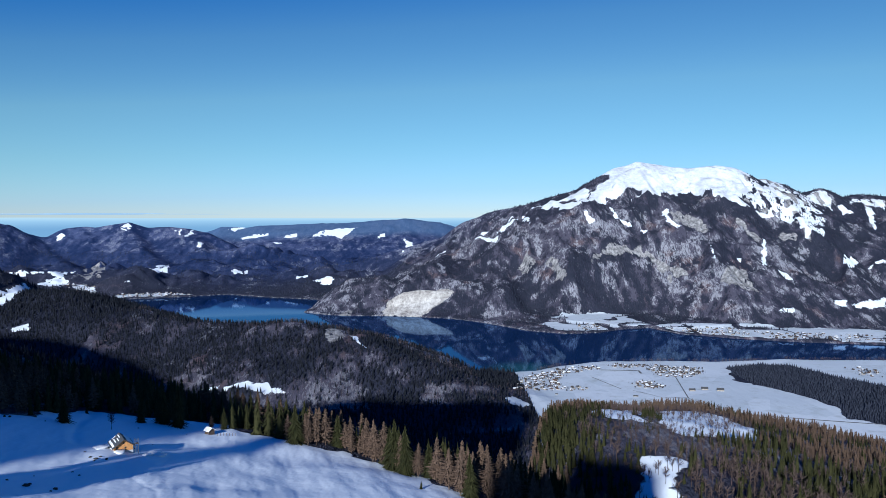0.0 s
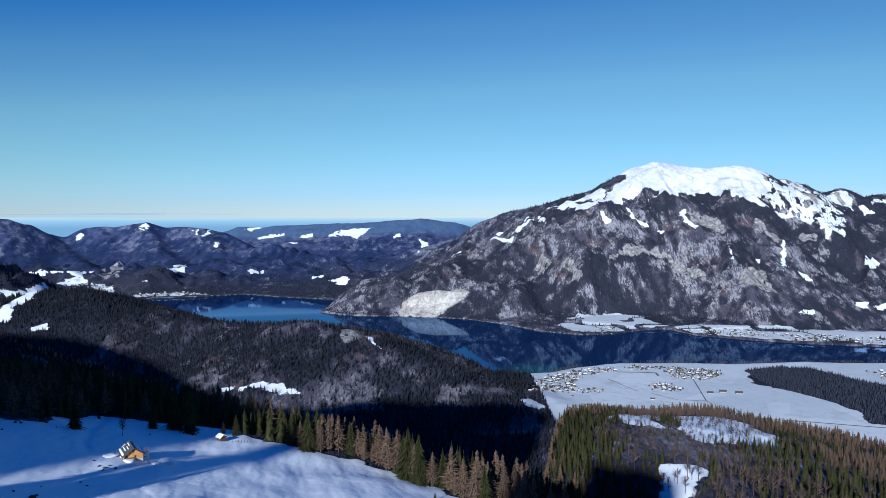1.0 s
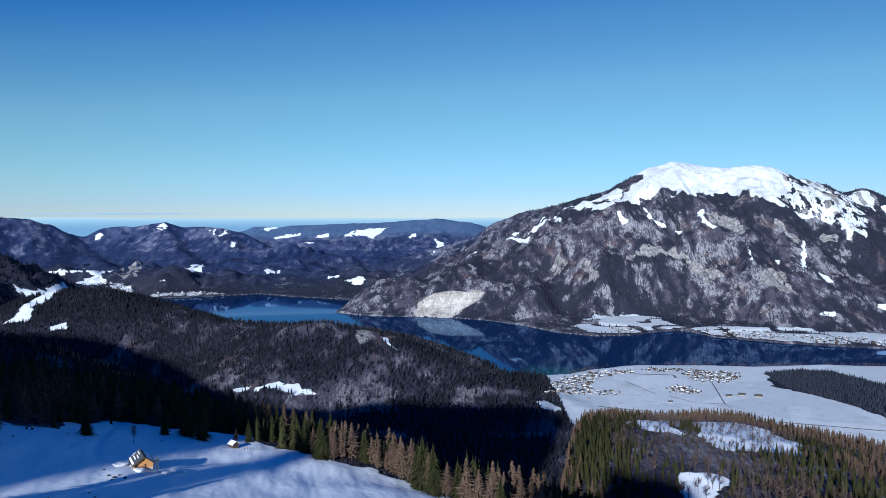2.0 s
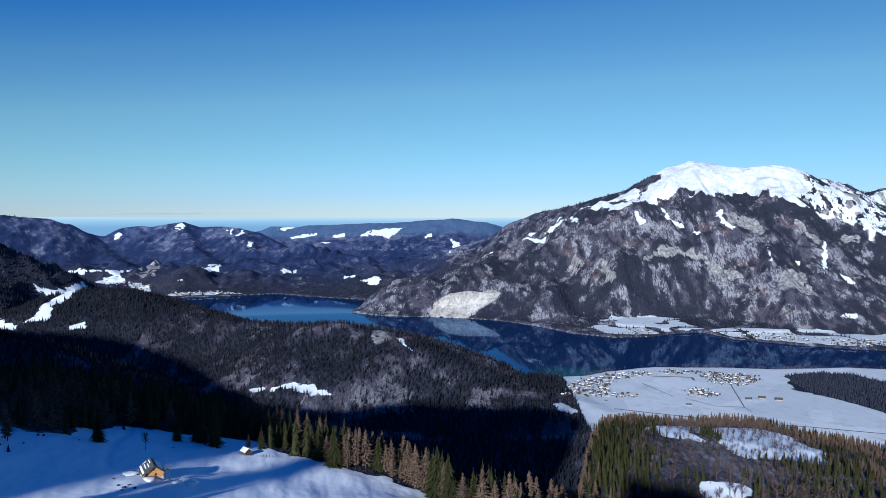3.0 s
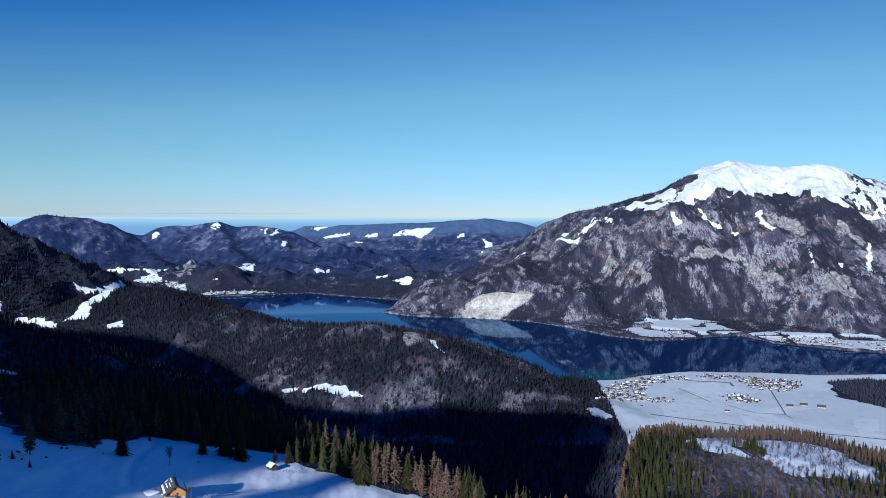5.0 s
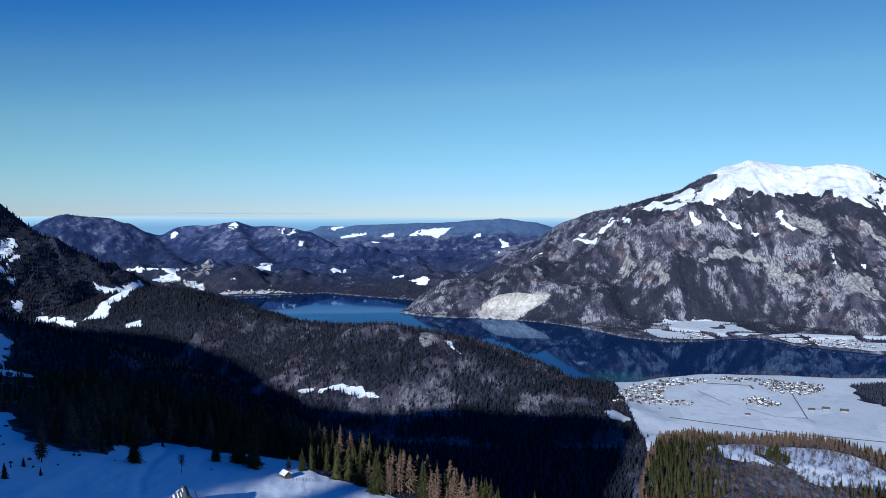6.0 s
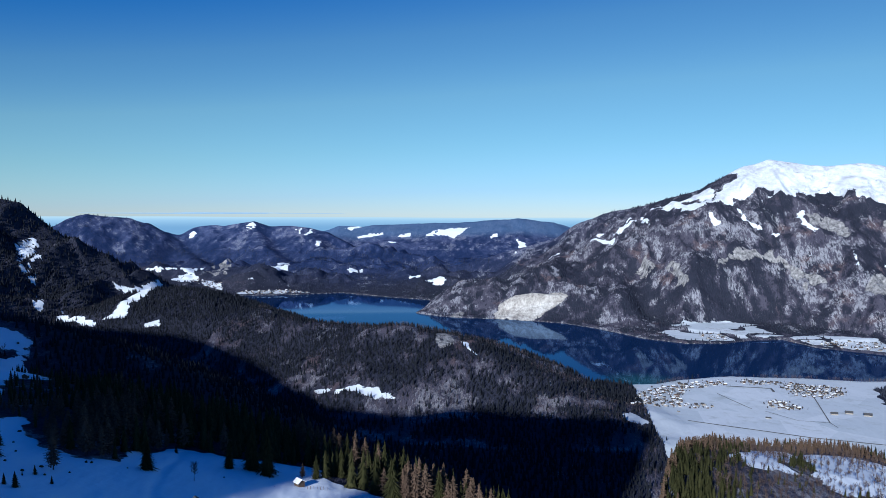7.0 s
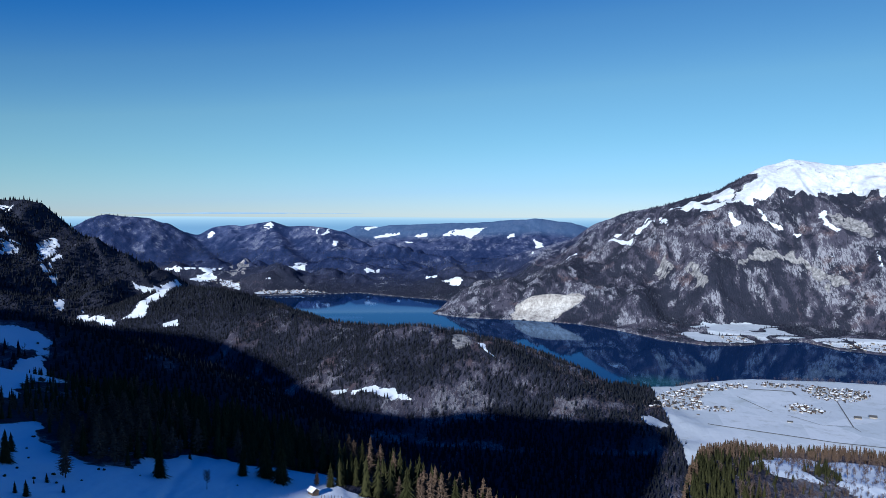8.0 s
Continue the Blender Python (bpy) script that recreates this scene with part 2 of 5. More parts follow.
# ---------------------------------------------------------------- what covers the land
MEADOW = [(-204, 259), (-199, 271), (-185, 259), (-169, 244), (-151, 237), (-144, 245), (-149, 261), (-141, 281), (-125, 284), (-104, 290), (-95, 297), (-78, 273), (-62, 269), (-48, 264), (-35, 264), (-21, 245), (-8, 234), (3, 216), (11, 212), (110, 60), (60, -400), (-500, -300), (-380, 140)]
CLEARINGS = [
    [(88, 348), (97, 344), (106, 358), (117, 357), (113, 334), (112, 316), (102, 298), (92, 312)],
    [(136, 461), (143, 438), (145, 414), (169, 423), (192, 428), (208, 461), (203, 500), (190, 530), (175, 525), (176, 553), (160, 540), (150, 500)],
    [(100, 474), (108, 442), (122, 440), (142, 480), (158, 540), (135, 552), (115, 520)],
    [(204, 1172), (235, 1187), (226, 1143), (199, 1143)],
]
SNOW_FIELDS = [
    [(-432, 1253), (-365, 1216), (-337, 1219), (-307, 1217), (-263, 1186), (-261, 1176), (-307, 1181), (-374, 1214)],
    [(-681, 732), (-649, 746), (-620, 763), (-601, 764), (-576, 723), (-540, 670), (-490, 610), (-505, 560), (-440, 520), (-278, 363), (-260, 354), (-252, 325), (-237, 295), (-300, 290), (-640, 560)],
    [(-1262, 1890), (-1241, 1909), (-1215, 1931), (-1213, 2004), (-1208, 2071), (-1032, 1709), (-1039, 1643), (-1019, 1594), (-1012, 1561), (-1064, 1561), (-1056, 1606), (-1078, 1647), (-1074, 1699), (-1087, 1752), (-1232, 1908)],
    [(-1254, 1650), (-1262, 1684), (-1145, 1602), (-1072, 1555), (-1064, 1534), (-1206, 1611)],
    [(-938, 1529), (-911, 1552), (-893, 1527), (-923, 1520)],
    [(298, 2139), (341, 2229), (401, 2270), (511, 2314), (603, 2292), (582, 2230), (633, 2102), (694, 2135), (861, 2084), (897, 2107), (917, 2120), (968, 2131), (944, 2103), (968, 2092), (1094, 2085), (1310, 2088), (1149, 1829), (925, 1874), (796, 1927), (668, 2007), (619, 2111), (449, 2031), (334, 2028)],
    [(101, 1181), (119, 1219), (136, 1197), (147, 1171), (133, 1147), (107, 1150)],
    [(1015, 2130), (1072, 2142), (1058, 2121), (1018, 2118)],
    [(1197, 2167), (1242, 2170), (1227, 2149), (1193, 2151)],
    [(1238, 2149), (1291, 2164), (1380, 2203), (1352, 2156), (1278, 2143)],
]
COPSE = [(-640, 705), (-592, 722), (-566, 665), (-585, 600), (-660, 610)]
PEAK_SNOW = [
    [(-1509, 1824), (-1511, 1894), (-1477, 1875), (-1419, 1796), (-1399, 1744), (-1401, 1730), (-1432, 1747)],
    [(-1694, 1896), (-1651, 1901), (-1618, 1850), (-1603, 1796)],
    [(-1560, 1747), (-1542, 1763), (-1487, 1735), (-1499, 1678)],
    [(-1377, 1733), (-1291, 1656), (-1272, 1618)],
]
FAR_FIELDS = [
    [(-1900, 3107), (-1789, 3155), (-1779, 3154), (-1831, 3094)],
    [(-1760, 3154), (-1782, 3409), (-1729, 3318), (-1698, 3164), (-1662, 3115), (-1616, 3063), (-1626, 2961), (-1736, 3026), (-1740, 3100), (-1706, 3125)],
    [(-1606, 3063), (-1540, 3062), (-1420, 2913), (-1417, 2885), (-1475, 2914), (-1578, 3008)],
    [(-1325, 3134), (-1472, 3641), (-1527, 3915), (-1383, 3572), (-1294, 3247)],
    [(-1355, 2986), (-1327, 3010), (-1320, 2989), (-1334, 2978)],
    [(-1040, 3483), (-979, 3532), (-962, 3489), (-1011, 3455)],
    [(-1352, 2860), (-1291, 2922), (-1164, 2964), (-1048, 2958), (-1092, 2823), (-1164, 2707), (-1216, 2750)],
    [(-580, 3155), (-546, 3187), (-466, 3109), (-490, 3088), (-528, 3081)],
    [(-1037, 3484), (-978, 3527), (-973, 3491), (-1014, 3448)],
    [(-696, 3317), (-622, 3250), (-618, 3230), (-685, 3288)],
    [(-2275, 4213), (-2278, 4281), (-2293, 4284), (-2309, 4252)],
    [(-1973, 4332), (-1940, 4379), (-1898, 4343), (-1909, 4277), (-1952, 4286)],
    [(-1640, 4356), (-1603, 4370), (-1594, 4308)],
    [(-1564, 4282), (-1548, 4389), (-1533, 4346), (-1535, 4255)],
    [(-1474, 4228), (-1419, 4225), (-1409, 4112)],
    [(-1414, 4628), (-1317, 4714), (-1301, 4692), (-1355, 4620)],
    [(-1294, 4527), (-1187, 4572), (-1124, 4578), (-1114, 4534), (-1252, 4502)],
    [(-1012, 4506), (-935, 4544), (-931, 4498), (-1000, 4483)],
    [(-825, 4504), (-793, 4561), (-700, 4591), (-547, 4627), (-596, 4545), (-639, 4457), (-685, 4491), (-782, 4496)],
    [(-413, 4490), (-363, 4514), (-358, 4454), (-406, 4445)],
    [(-241, 4411), (-69, 3417), (-185, 4368)],
    [(-339, 4282), (-185, 3432), (-190, 3396), (-330, 4252)],
    [(-1074, 4418), (-962, 4434), (-999, 4415)],
]
SUMMIT_SNOW = [
    [(358, 2978), (404, 2917), (479, 2849), (527, 2754), (530, 2734), (464, 2756), (408, 2876)],
    [(442, 2850), (523, 2912), (576, 2911), (588, 2828), (544, 2746), (525, 2841), (480, 2854)],
    [(544, 2746), (598, 2831), (644, 2870), (712, 2919), (781, 2961), (929, 2956), (1011, 2940), (1083, 2924), (1134, 2931), (1174, 2885), (1204, 2820), (1212, 2785), (1121, 2674), (1157, 2643), (1212, 2629), (1158, 2647), (1096, 2646), (1048, 2681), (1011, 2727), (977, 2808), (903, 2781), (838, 2749), (807, 2747), (761, 2745), (725, 2745), (771, 2763), (743, 2780), (675, 2763), (596, 2735)],
]
RIMED_SLOPES = [
    [(1212, 2785), (1358, 2889), (1392, 2841), (1491, 2886), (1540, 2871), (1559, 2822), (1535, 2790), (1462, 2722), (1354, 2530), (1280, 2472), (1272, 2522), (1258, 2563), (1231, 2615), (1212, 2629), (1157, 2643), (1121, 2674)],
    [(1557, 2789), (1671, 2868), (1706, 2830), (1779, 2861), (1741, 2797), (1662, 2787), (1654, 2820), (1565, 2779)],
]
SNOW_CHUTES = [
    [(1659, 2788), (1682, 2781), (1594, 2612), (1571, 2585), (1595, 2664)],
    [(1542, 2787), (1563, 2775), (1585, 2745), (1543, 2746)],
    [(1324, 2348), (1402, 2444), (1408, 2404), (1321, 2309)],
    [(825, 2681), (851, 2673), (831, 2637), (841, 2587), (860, 2565), (841, 2560), (821, 2604)],
    [(1125, 2497), (1133, 2494), (1062, 2329), (1047, 2314), (1089, 2424)],
    [(1279, 2580), (1294, 2550), (1283, 2477), (1277, 2485), (1277, 2531)],
    [(635, 2732), (644, 2725), (654, 2656), (699, 2623), (743, 2595), (734, 2593), (685, 2622), (645, 2653)],
    [(532, 2683), (542, 2681), (552, 2653), (565, 2640), (557, 2632), (542, 2635)],
    [(230, 2915), (286, 2946), (323, 2947), (291, 2921), (239, 2874)],
    [(326, 2952), (351, 2919), (344, 2819), (330, 2871)],
    [(156, 2965), (196, 2973), (164, 2934)],
    [(132, 2991), (219, 2826), (216, 2790), (134, 2920)],
    [(828, 2521), (835, 2513), (820, 2496), (808, 2495)],
    [(998, 2402), (1011, 2402), (999, 2379), (990, 2378)],
    [(913, 2422), (913, 2378), (897, 2340)],
    [(1098, 2323), (1128, 2313), (1121, 2276), (1095, 2284)],
    [(1426, 2369), (1493, 2388), (1480, 2366), (1429, 2361)],
]
GREY_SLOPES = [
    [(497, 2445), (527, 2486), (574, 2513), (646, 2532), (706, 2536), (751, 2517), (775, 2472), (805, 2424), (787, 2463), (814, 2421), (833, 2370), (806, 2395), (766, 2447), (773, 2399), (762, 2442), (744, 2491), (699, 2511), (649, 2509), (596, 2497), (542, 2477)],
    [(853, 2651), (907, 2628), (943, 2583), (943, 2508), (918, 2512), (909, 2558), (866, 2584), (844, 2596)],
    [(1153, 2479), (1220, 2553), (1248, 2523), (1241, 2492), (1212, 2517)],
    [(904, 2286), (960, 2346), (999, 2345), (988, 2248), (991, 2200), (958, 2211), (906, 2229), (888, 2280)],
    [(1072, 2586), (1095, 2538), (1118, 2495), (1101, 2474), (1079, 2518), (1060, 2575)],
    [(273, 2583), (302, 2608), (339, 2562), (301, 2524)],
    [(360, 2529), (395, 2484), (410, 2377), (400, 2367)],
]
CRAGS = [
    [(-1604, 3123), (-1935, 3898), (-1786, 3694), (-1559, 3297), (-1503, 3121), (-1554, 3090)],
    [(-206, 2368), (-193, 2424), (-157, 2445), (-89, 2455), (1, 2483), (40, 2436), (1, 2403), (-35, 2380), (-67, 2336)],
]
ROCKS = [
    [(-235, 1405), (-209, 1455), (-193, 1366), (-210, 1349)],
    [(-1513, 1848), (-1509, 1877), (-1469, 1845), (-1448, 1805), (-1476, 1814)],
    [(-355, 2414), (-308, 2425), (-300, 2371), (-342, 2376)],
]
STREAKS = [
    [(-1508, 1858), (-1477, 1833), (-1454, 1813)],
    [(14, 2965), (-56, 2904)],
    [(286, 2971), (170, 2815)],
    [(-180, 1373), (-133, 1333)],
]
WOODLAND = [(610, 1517), (695, 1557), (760, 1537), (793, 1419), (839, 1333), (864, 1256), (718, 1041), (681, 1078), (642, 1113), (661, 1177), (646, 1264), (622, 1321), (574, 1386)]
POINT_WOOD = [(62, 1300), (58, 1440), (70, 1455), (104, 1498), (136, 1476), (128, 1400), (104, 1340), (95, 1235), (76, 1238)]


def near_line(x, y, line):
    d = np.full(x.shape, 1e9)
    for (ax, ay), (bx, by) in zip(line[:-1], line[1:]):
        dx, dy = bx - ax, by - ay
        s = np.clip(((x - ax) * dx + (y - ay) * dy) / (dx * dx + dy * dy + 1e-9), 0, 1)
        d = np.minimum(d, np.hypot(x - ax - s * dx, y - ay - s * dy))
    return d


def inside_ring(x, y, ring, soft=6.0, rough=0.0):
    """1 inside a ring in plan, falling to 0 over `soft` metres; only looks near the ring."""
    out = np.zeros(x.shape)
    xs, ys = [p[0] for p in ring], [p[1] for p in ring]
    pad = 30 + rough
    sel = (x > min(xs) - pad) & (x < max(xs) + pad) & (y > min(ys) - pad) & (y < max(ys) + pad)
    if sel.any():
        d = shore_distance(x[sel], y[sel], ring)
        if rough:
            d = d + rough * fbm(x[sel] / (3 * rough), y[sel] / (3 * rough), 3, 91)
        out[sel] = smooth(-soft, soft, d)
    return out


def land_cover(x, y, z, lake):
    """Shares of open snow, bare rock, leafless wood and of trees, by place."""
    snow = inside_ring(x, y, MEADOW, 4, 3)
    for r in CLEARINGS:
        snow = np.maximum(snow, inside_ring(x, y, r, 6, 9) * (y < edge_at(x, y) - 25))
    for r in SNOW_FIELDS:
        field = inside_ring(x, y, r, 10, 6)
        if len(r) > 20:
            # the shore meadows end where the slope begins, and hedges cross them
            field = field * smooth(14, -10, -lake - 215 - 25 * fbm(x / 160, y / 160, 3, 35) + 14 * fbm(x / 30, y / 30, 3, 37))
            field = field * smooth(0.08, 0.14, np.abs(vnoise(x / 85, y / 60, 39)) + 0.5 * (vnoise(x / 90, y / 90, 40) < -0.1))
        snow = np.maximum(snow, field)
    for r in PEAK_SNOW:
        snow = np.maximum(snow, inside_ring(x, y, r, 12, 14) * smooth(-0.5, 0.2, fbm(x / 9, y / 26, 3, 36, 0.8)))
    for r in FAR_FIELDS:
        snow = np.maximum(snow, inside_ring(x, y, r, 9, 9) * smooth(-0.95, -0.6, fbm(x / 24, y / 40, 3, 38, 0.7)))
    far = np.hypot(x, y)
    floor = smooth(26, 16, z) * (x > 150) * (y > 780) * (y < 1700) * smooth(4, 10, -lake)
    snow = np.maximum(snow, floor * smooth(0.0, 12.0, near_line(x, y, [(150, 900), (150, 901)])))
    summit = smooth(492, 515, z) * (y > 2200)
    for r in SUMMIT_SNOW:
        summit = np.maximum(summit, inside_ring(x, y, r, 7, 10))
    rimed = np.zeros(x.shape)
    for r in RIMED_SLOPES:
        rimed = np.maximum(rimed, inside_ring(x, y, r, 14, 14))
    rimed = np.maximum(rimed, smooth(455, 475, z) * (y > 2200) * (x > 1180))
    chutes = np.zeros(x.shape)
    for r in SNOW_CHUTES:
        chutes = np.maximum(chutes, inside_ring(x, y, r, 4, 5))
    snow = np.maximum(np.maximum(snow, summit), np.maximum(chutes, rimed * smooth(-0.7, 0.1, fbm(x / 20, y / 34, 3, 107, 0.7))))
    for s in STREAKS:
        w = 2.5 + 5 * vnoise(x / 28, y / 28, 111)
        snow = np.maximum(snow, smooth(w + 5, w - 3, near_line(x + 14 * fbm(x / 45, y / 45, 2, 113), y + 14 * fbm(x / 45, y / 45, 2, 117), s)))
    snow = snow * (1 - inside_ring(x, y, COPSE, 8, 10))
    snow = np.where(y > 1000, snow * smooth(9, 20, -lake + 5 * vnoise(x / 25, y / 25, 119)), snow)
    rock = np.zeros(x.shape)
    for r in ROCKS:
        rock = np.maximum(rock, inside_ring(x, y, r, 8, 9) * smooth(-1.2, -0.3, fbm(x / 16, y / 16, 3, 123, 0.7)))
    for r in GREY_SLOPES:
        rock = np.maximum(rock, inside_ring(x, y, r, 8, 9) * smooth(-1.5, -0.5, fbm(x / 13, y / 22, 3, 125, 0.75)))
    rock = np.maximum(rock, inside_ring(x, y, CRAGS[0], 14, 14) * smooth(-0.9, 0.0, fbm(x / 22, y / 40, 3, 127, 0.7)))
    # ribs of bare rock break the summit snow, and stones line the far shore
    crag = smooth(0.30, 0.62, ridged(x / 95, y / 95, 5, 121) * 0.5 + 0.28 * smooth(70, 10, np.abs(x - 700)) + 0.30 * smooth(90, 10, np.abs(x - 1190)) + 0.10 * smooth(1150, 1300, x)) * np.maximum(summit, rimed) * 0.8
    rock = np.maximum(rock, crag)
    rock = np.maximum(rock, 0.55 * smooth(3, 5, -lake) * smooth(10, 7, -lake) * (y > 1650) * (x < 700))
    mid = (far > 620) & (far < 2000) & (x < 180)
    broad = np.where(mid, fbm(x / 90, y / 90, 3, 141), fbm(x / 140, y / 140, 3, 131))
    fine = fbm(x / 22, y / 34, 3, 133, 0.7)
    wood = smooth(-0.9, 0.9, broad * np.where(mid, 0.7, 0.4) + fine * 0.4 + np.where(mid, -0.26, 0.12))
    # leafless on slopes that fall to the left; conifers on the others and on the mountain's foot, top and right end
    lean = np.zeros(x.shape)
    sel = (y > 1750) & (far > 1800)
    if sel.any():
        lean[sel] = (height(x[sel] + 13, y[sel])[0] - height(x[sel] - 13, y[sel])[0]) / 26
    belt = smooth(300, 400, z) * (x > 300) + 0.7 * smooth(75, 25, z) * (x > -200) + 0.9 * smooth(1060, 1300, x) * (y > 2100)
    wood = np.where(sel, smooth(-1.1, 1.1, 0.42 * broad + 0.7 * fine + 0.55 * np.clip(lean, -0.5, 0.5) - 0.32 * belt), wood)
    wood = wood + 0.35 * smooth(200, 320, z) * (y > 3200) * smooth(-0.3, 0.6, fbm(x / 60, y / 60, 3, 137))
    # darker cover in the side valley stands in for missing shade
    wood = np.where((y > 300) & (y < 1020) & (x < 110) & (x > -500), wood * 0.25, wood)
    wood = np.where((y > 2750) & (z < 130), wood * 0.5, wood)
    wood = np.where((x > 60) & (y > 370) & (y < 640), 0.45 + 0.55 * wood, wood)
    # darker woods round the left peak imitate its shaded flank
    wood = np.where(near_line(x, y, [p[:2] for p in LEFT_PEAK]) < 700, wood * np.where(x < -750, 0.35, 1), wood)
    inwood = np.maximum(inside_ring(x, y, WOODLAND, 3, 5), inside_ring(x, y, POINT_WOOD, 3, 4))
    snow = snow * (1 - inwood)
    wood = wood * (1 - inwood)
    pale = inside_ring(x, y, CRAGS[1], 6, 6)
    rock = np.maximum(rock, pale)
    trees = (1 - snow) * (1 - rock)
    trees = np.maximum(trees, 0.72 * rimed * (1 - rock) * (1 - chutes) * (1 - summit))
    trees = np.where(far < 640, 1.0 * (snow < 0.5), trees)
    return snow, rock, wood, trees, pale


# ---------------------------------------------------------------- materials
class Mat:
    """A small helper for node materials in world metres."""

    def __init__(self, name, rough=0.8):
        self.m = bpy.data.materials.new(name)
        self.m.use_nodes = True
        self.t = self.m.node_tree
        self.b = self.t.nodes["Principled BSDF"]
        self.b.inputs["Roughness"].default_value = rough
        self.b.inputs["Specular IOR Level"].default_value = 0.05
        self.pos = None

    def node(self, kind):
        return self.t.nodes.new(kind)

    def link(self, a, b):
        self.t.links.new(a, b)

    def where(self):
        if self.pos is None:
            self.pos = self.node("ShaderNodeNewGeometry").outputs["Position"]
        return self.pos

    def noise(self, size, detail=3.0, rough=0.55, stretch=None):
        n = self.node("ShaderNodeTexNoise")
        n.inputs["Scale"].default_value = 1.0 / size
        n.inputs["Detail"].default_value = detail
        n.inputs["Roughness"].default_value = rough
        src = self.where()
        if stretch:
            mp = self.node("ShaderNodeMapping")
            mp.inputs["Scale"].default_value = stretch
            self.link(src, mp.inputs["Vector"])
            src = mp.outputs[0]
        self.link(src, n.inputs["Vector"])
        return n.outputs["Fac"]

    def ramp(self, fac, stops):
        r = self.node("ShaderNodeValToRGB")
        e = r.color_ramp.elements
        while len(e) < len(stops):
            e.new(0.5)
        for k, (p, c) in zip(e, stops):
            k.position, k.color = p, (*c, 1) if len(c) == 3 else c
        self.link(fac, r.inputs[0])
        return r.outputs[0]

    def mix(self, fac, a, b):
        x = self.node("ShaderNodeMix")
        x.data_type = "RGBA"
        for sock, v in ((x.inputs[0], fac), (x.inputs[6], a), (x.inputs[7], b)):
            if isinstance(v, (int, float)):
                sock.default_value = v
            elif isinstance(v, tuple):
                sock.default_value = (*v, 1)
            else:
                self.link(v, sock)
        return x.outputs[2]

    def math(self, op, a, b=0.0, c=0.0):
        x = self.node("ShaderNodeMath")
        x.operation = op
        for sock, v in zip(x.inputs, (a, b, c)):
            if isinstance(v, (int, float)):
                sock.default_value = v
            else:
                self.link(v, sock)
        return x.outputs[0]

    def step(self, v, lo, hi):
        x = self.node("ShaderNodeMapRange")
        x.interpolation_type = "SMOOTHSTEP"
        x.inputs[1].default_value, x.inputs[2].default_value = lo, hi
        self.link(v, x.inputs[0])
        return x.outputs[0]

    def bump(self, h, dist, strength=1.0):
        x = self.node("ShaderNodeBump")
        x.inputs["Distance"].default_value = dist
        x.inputs["Strength"].default_value = strength
        self.link(h, x.inputs["Height"])
        self.link(x.outputs[0], self.b.inputs["Normal"])

    def color(self, c):
        if isinstance(c, tuple):
            self.b.inputs["Base Color"].default_value = (*c, 1)
        else:
            self.link(c, self.b.inputs["Base Color"])
        return self


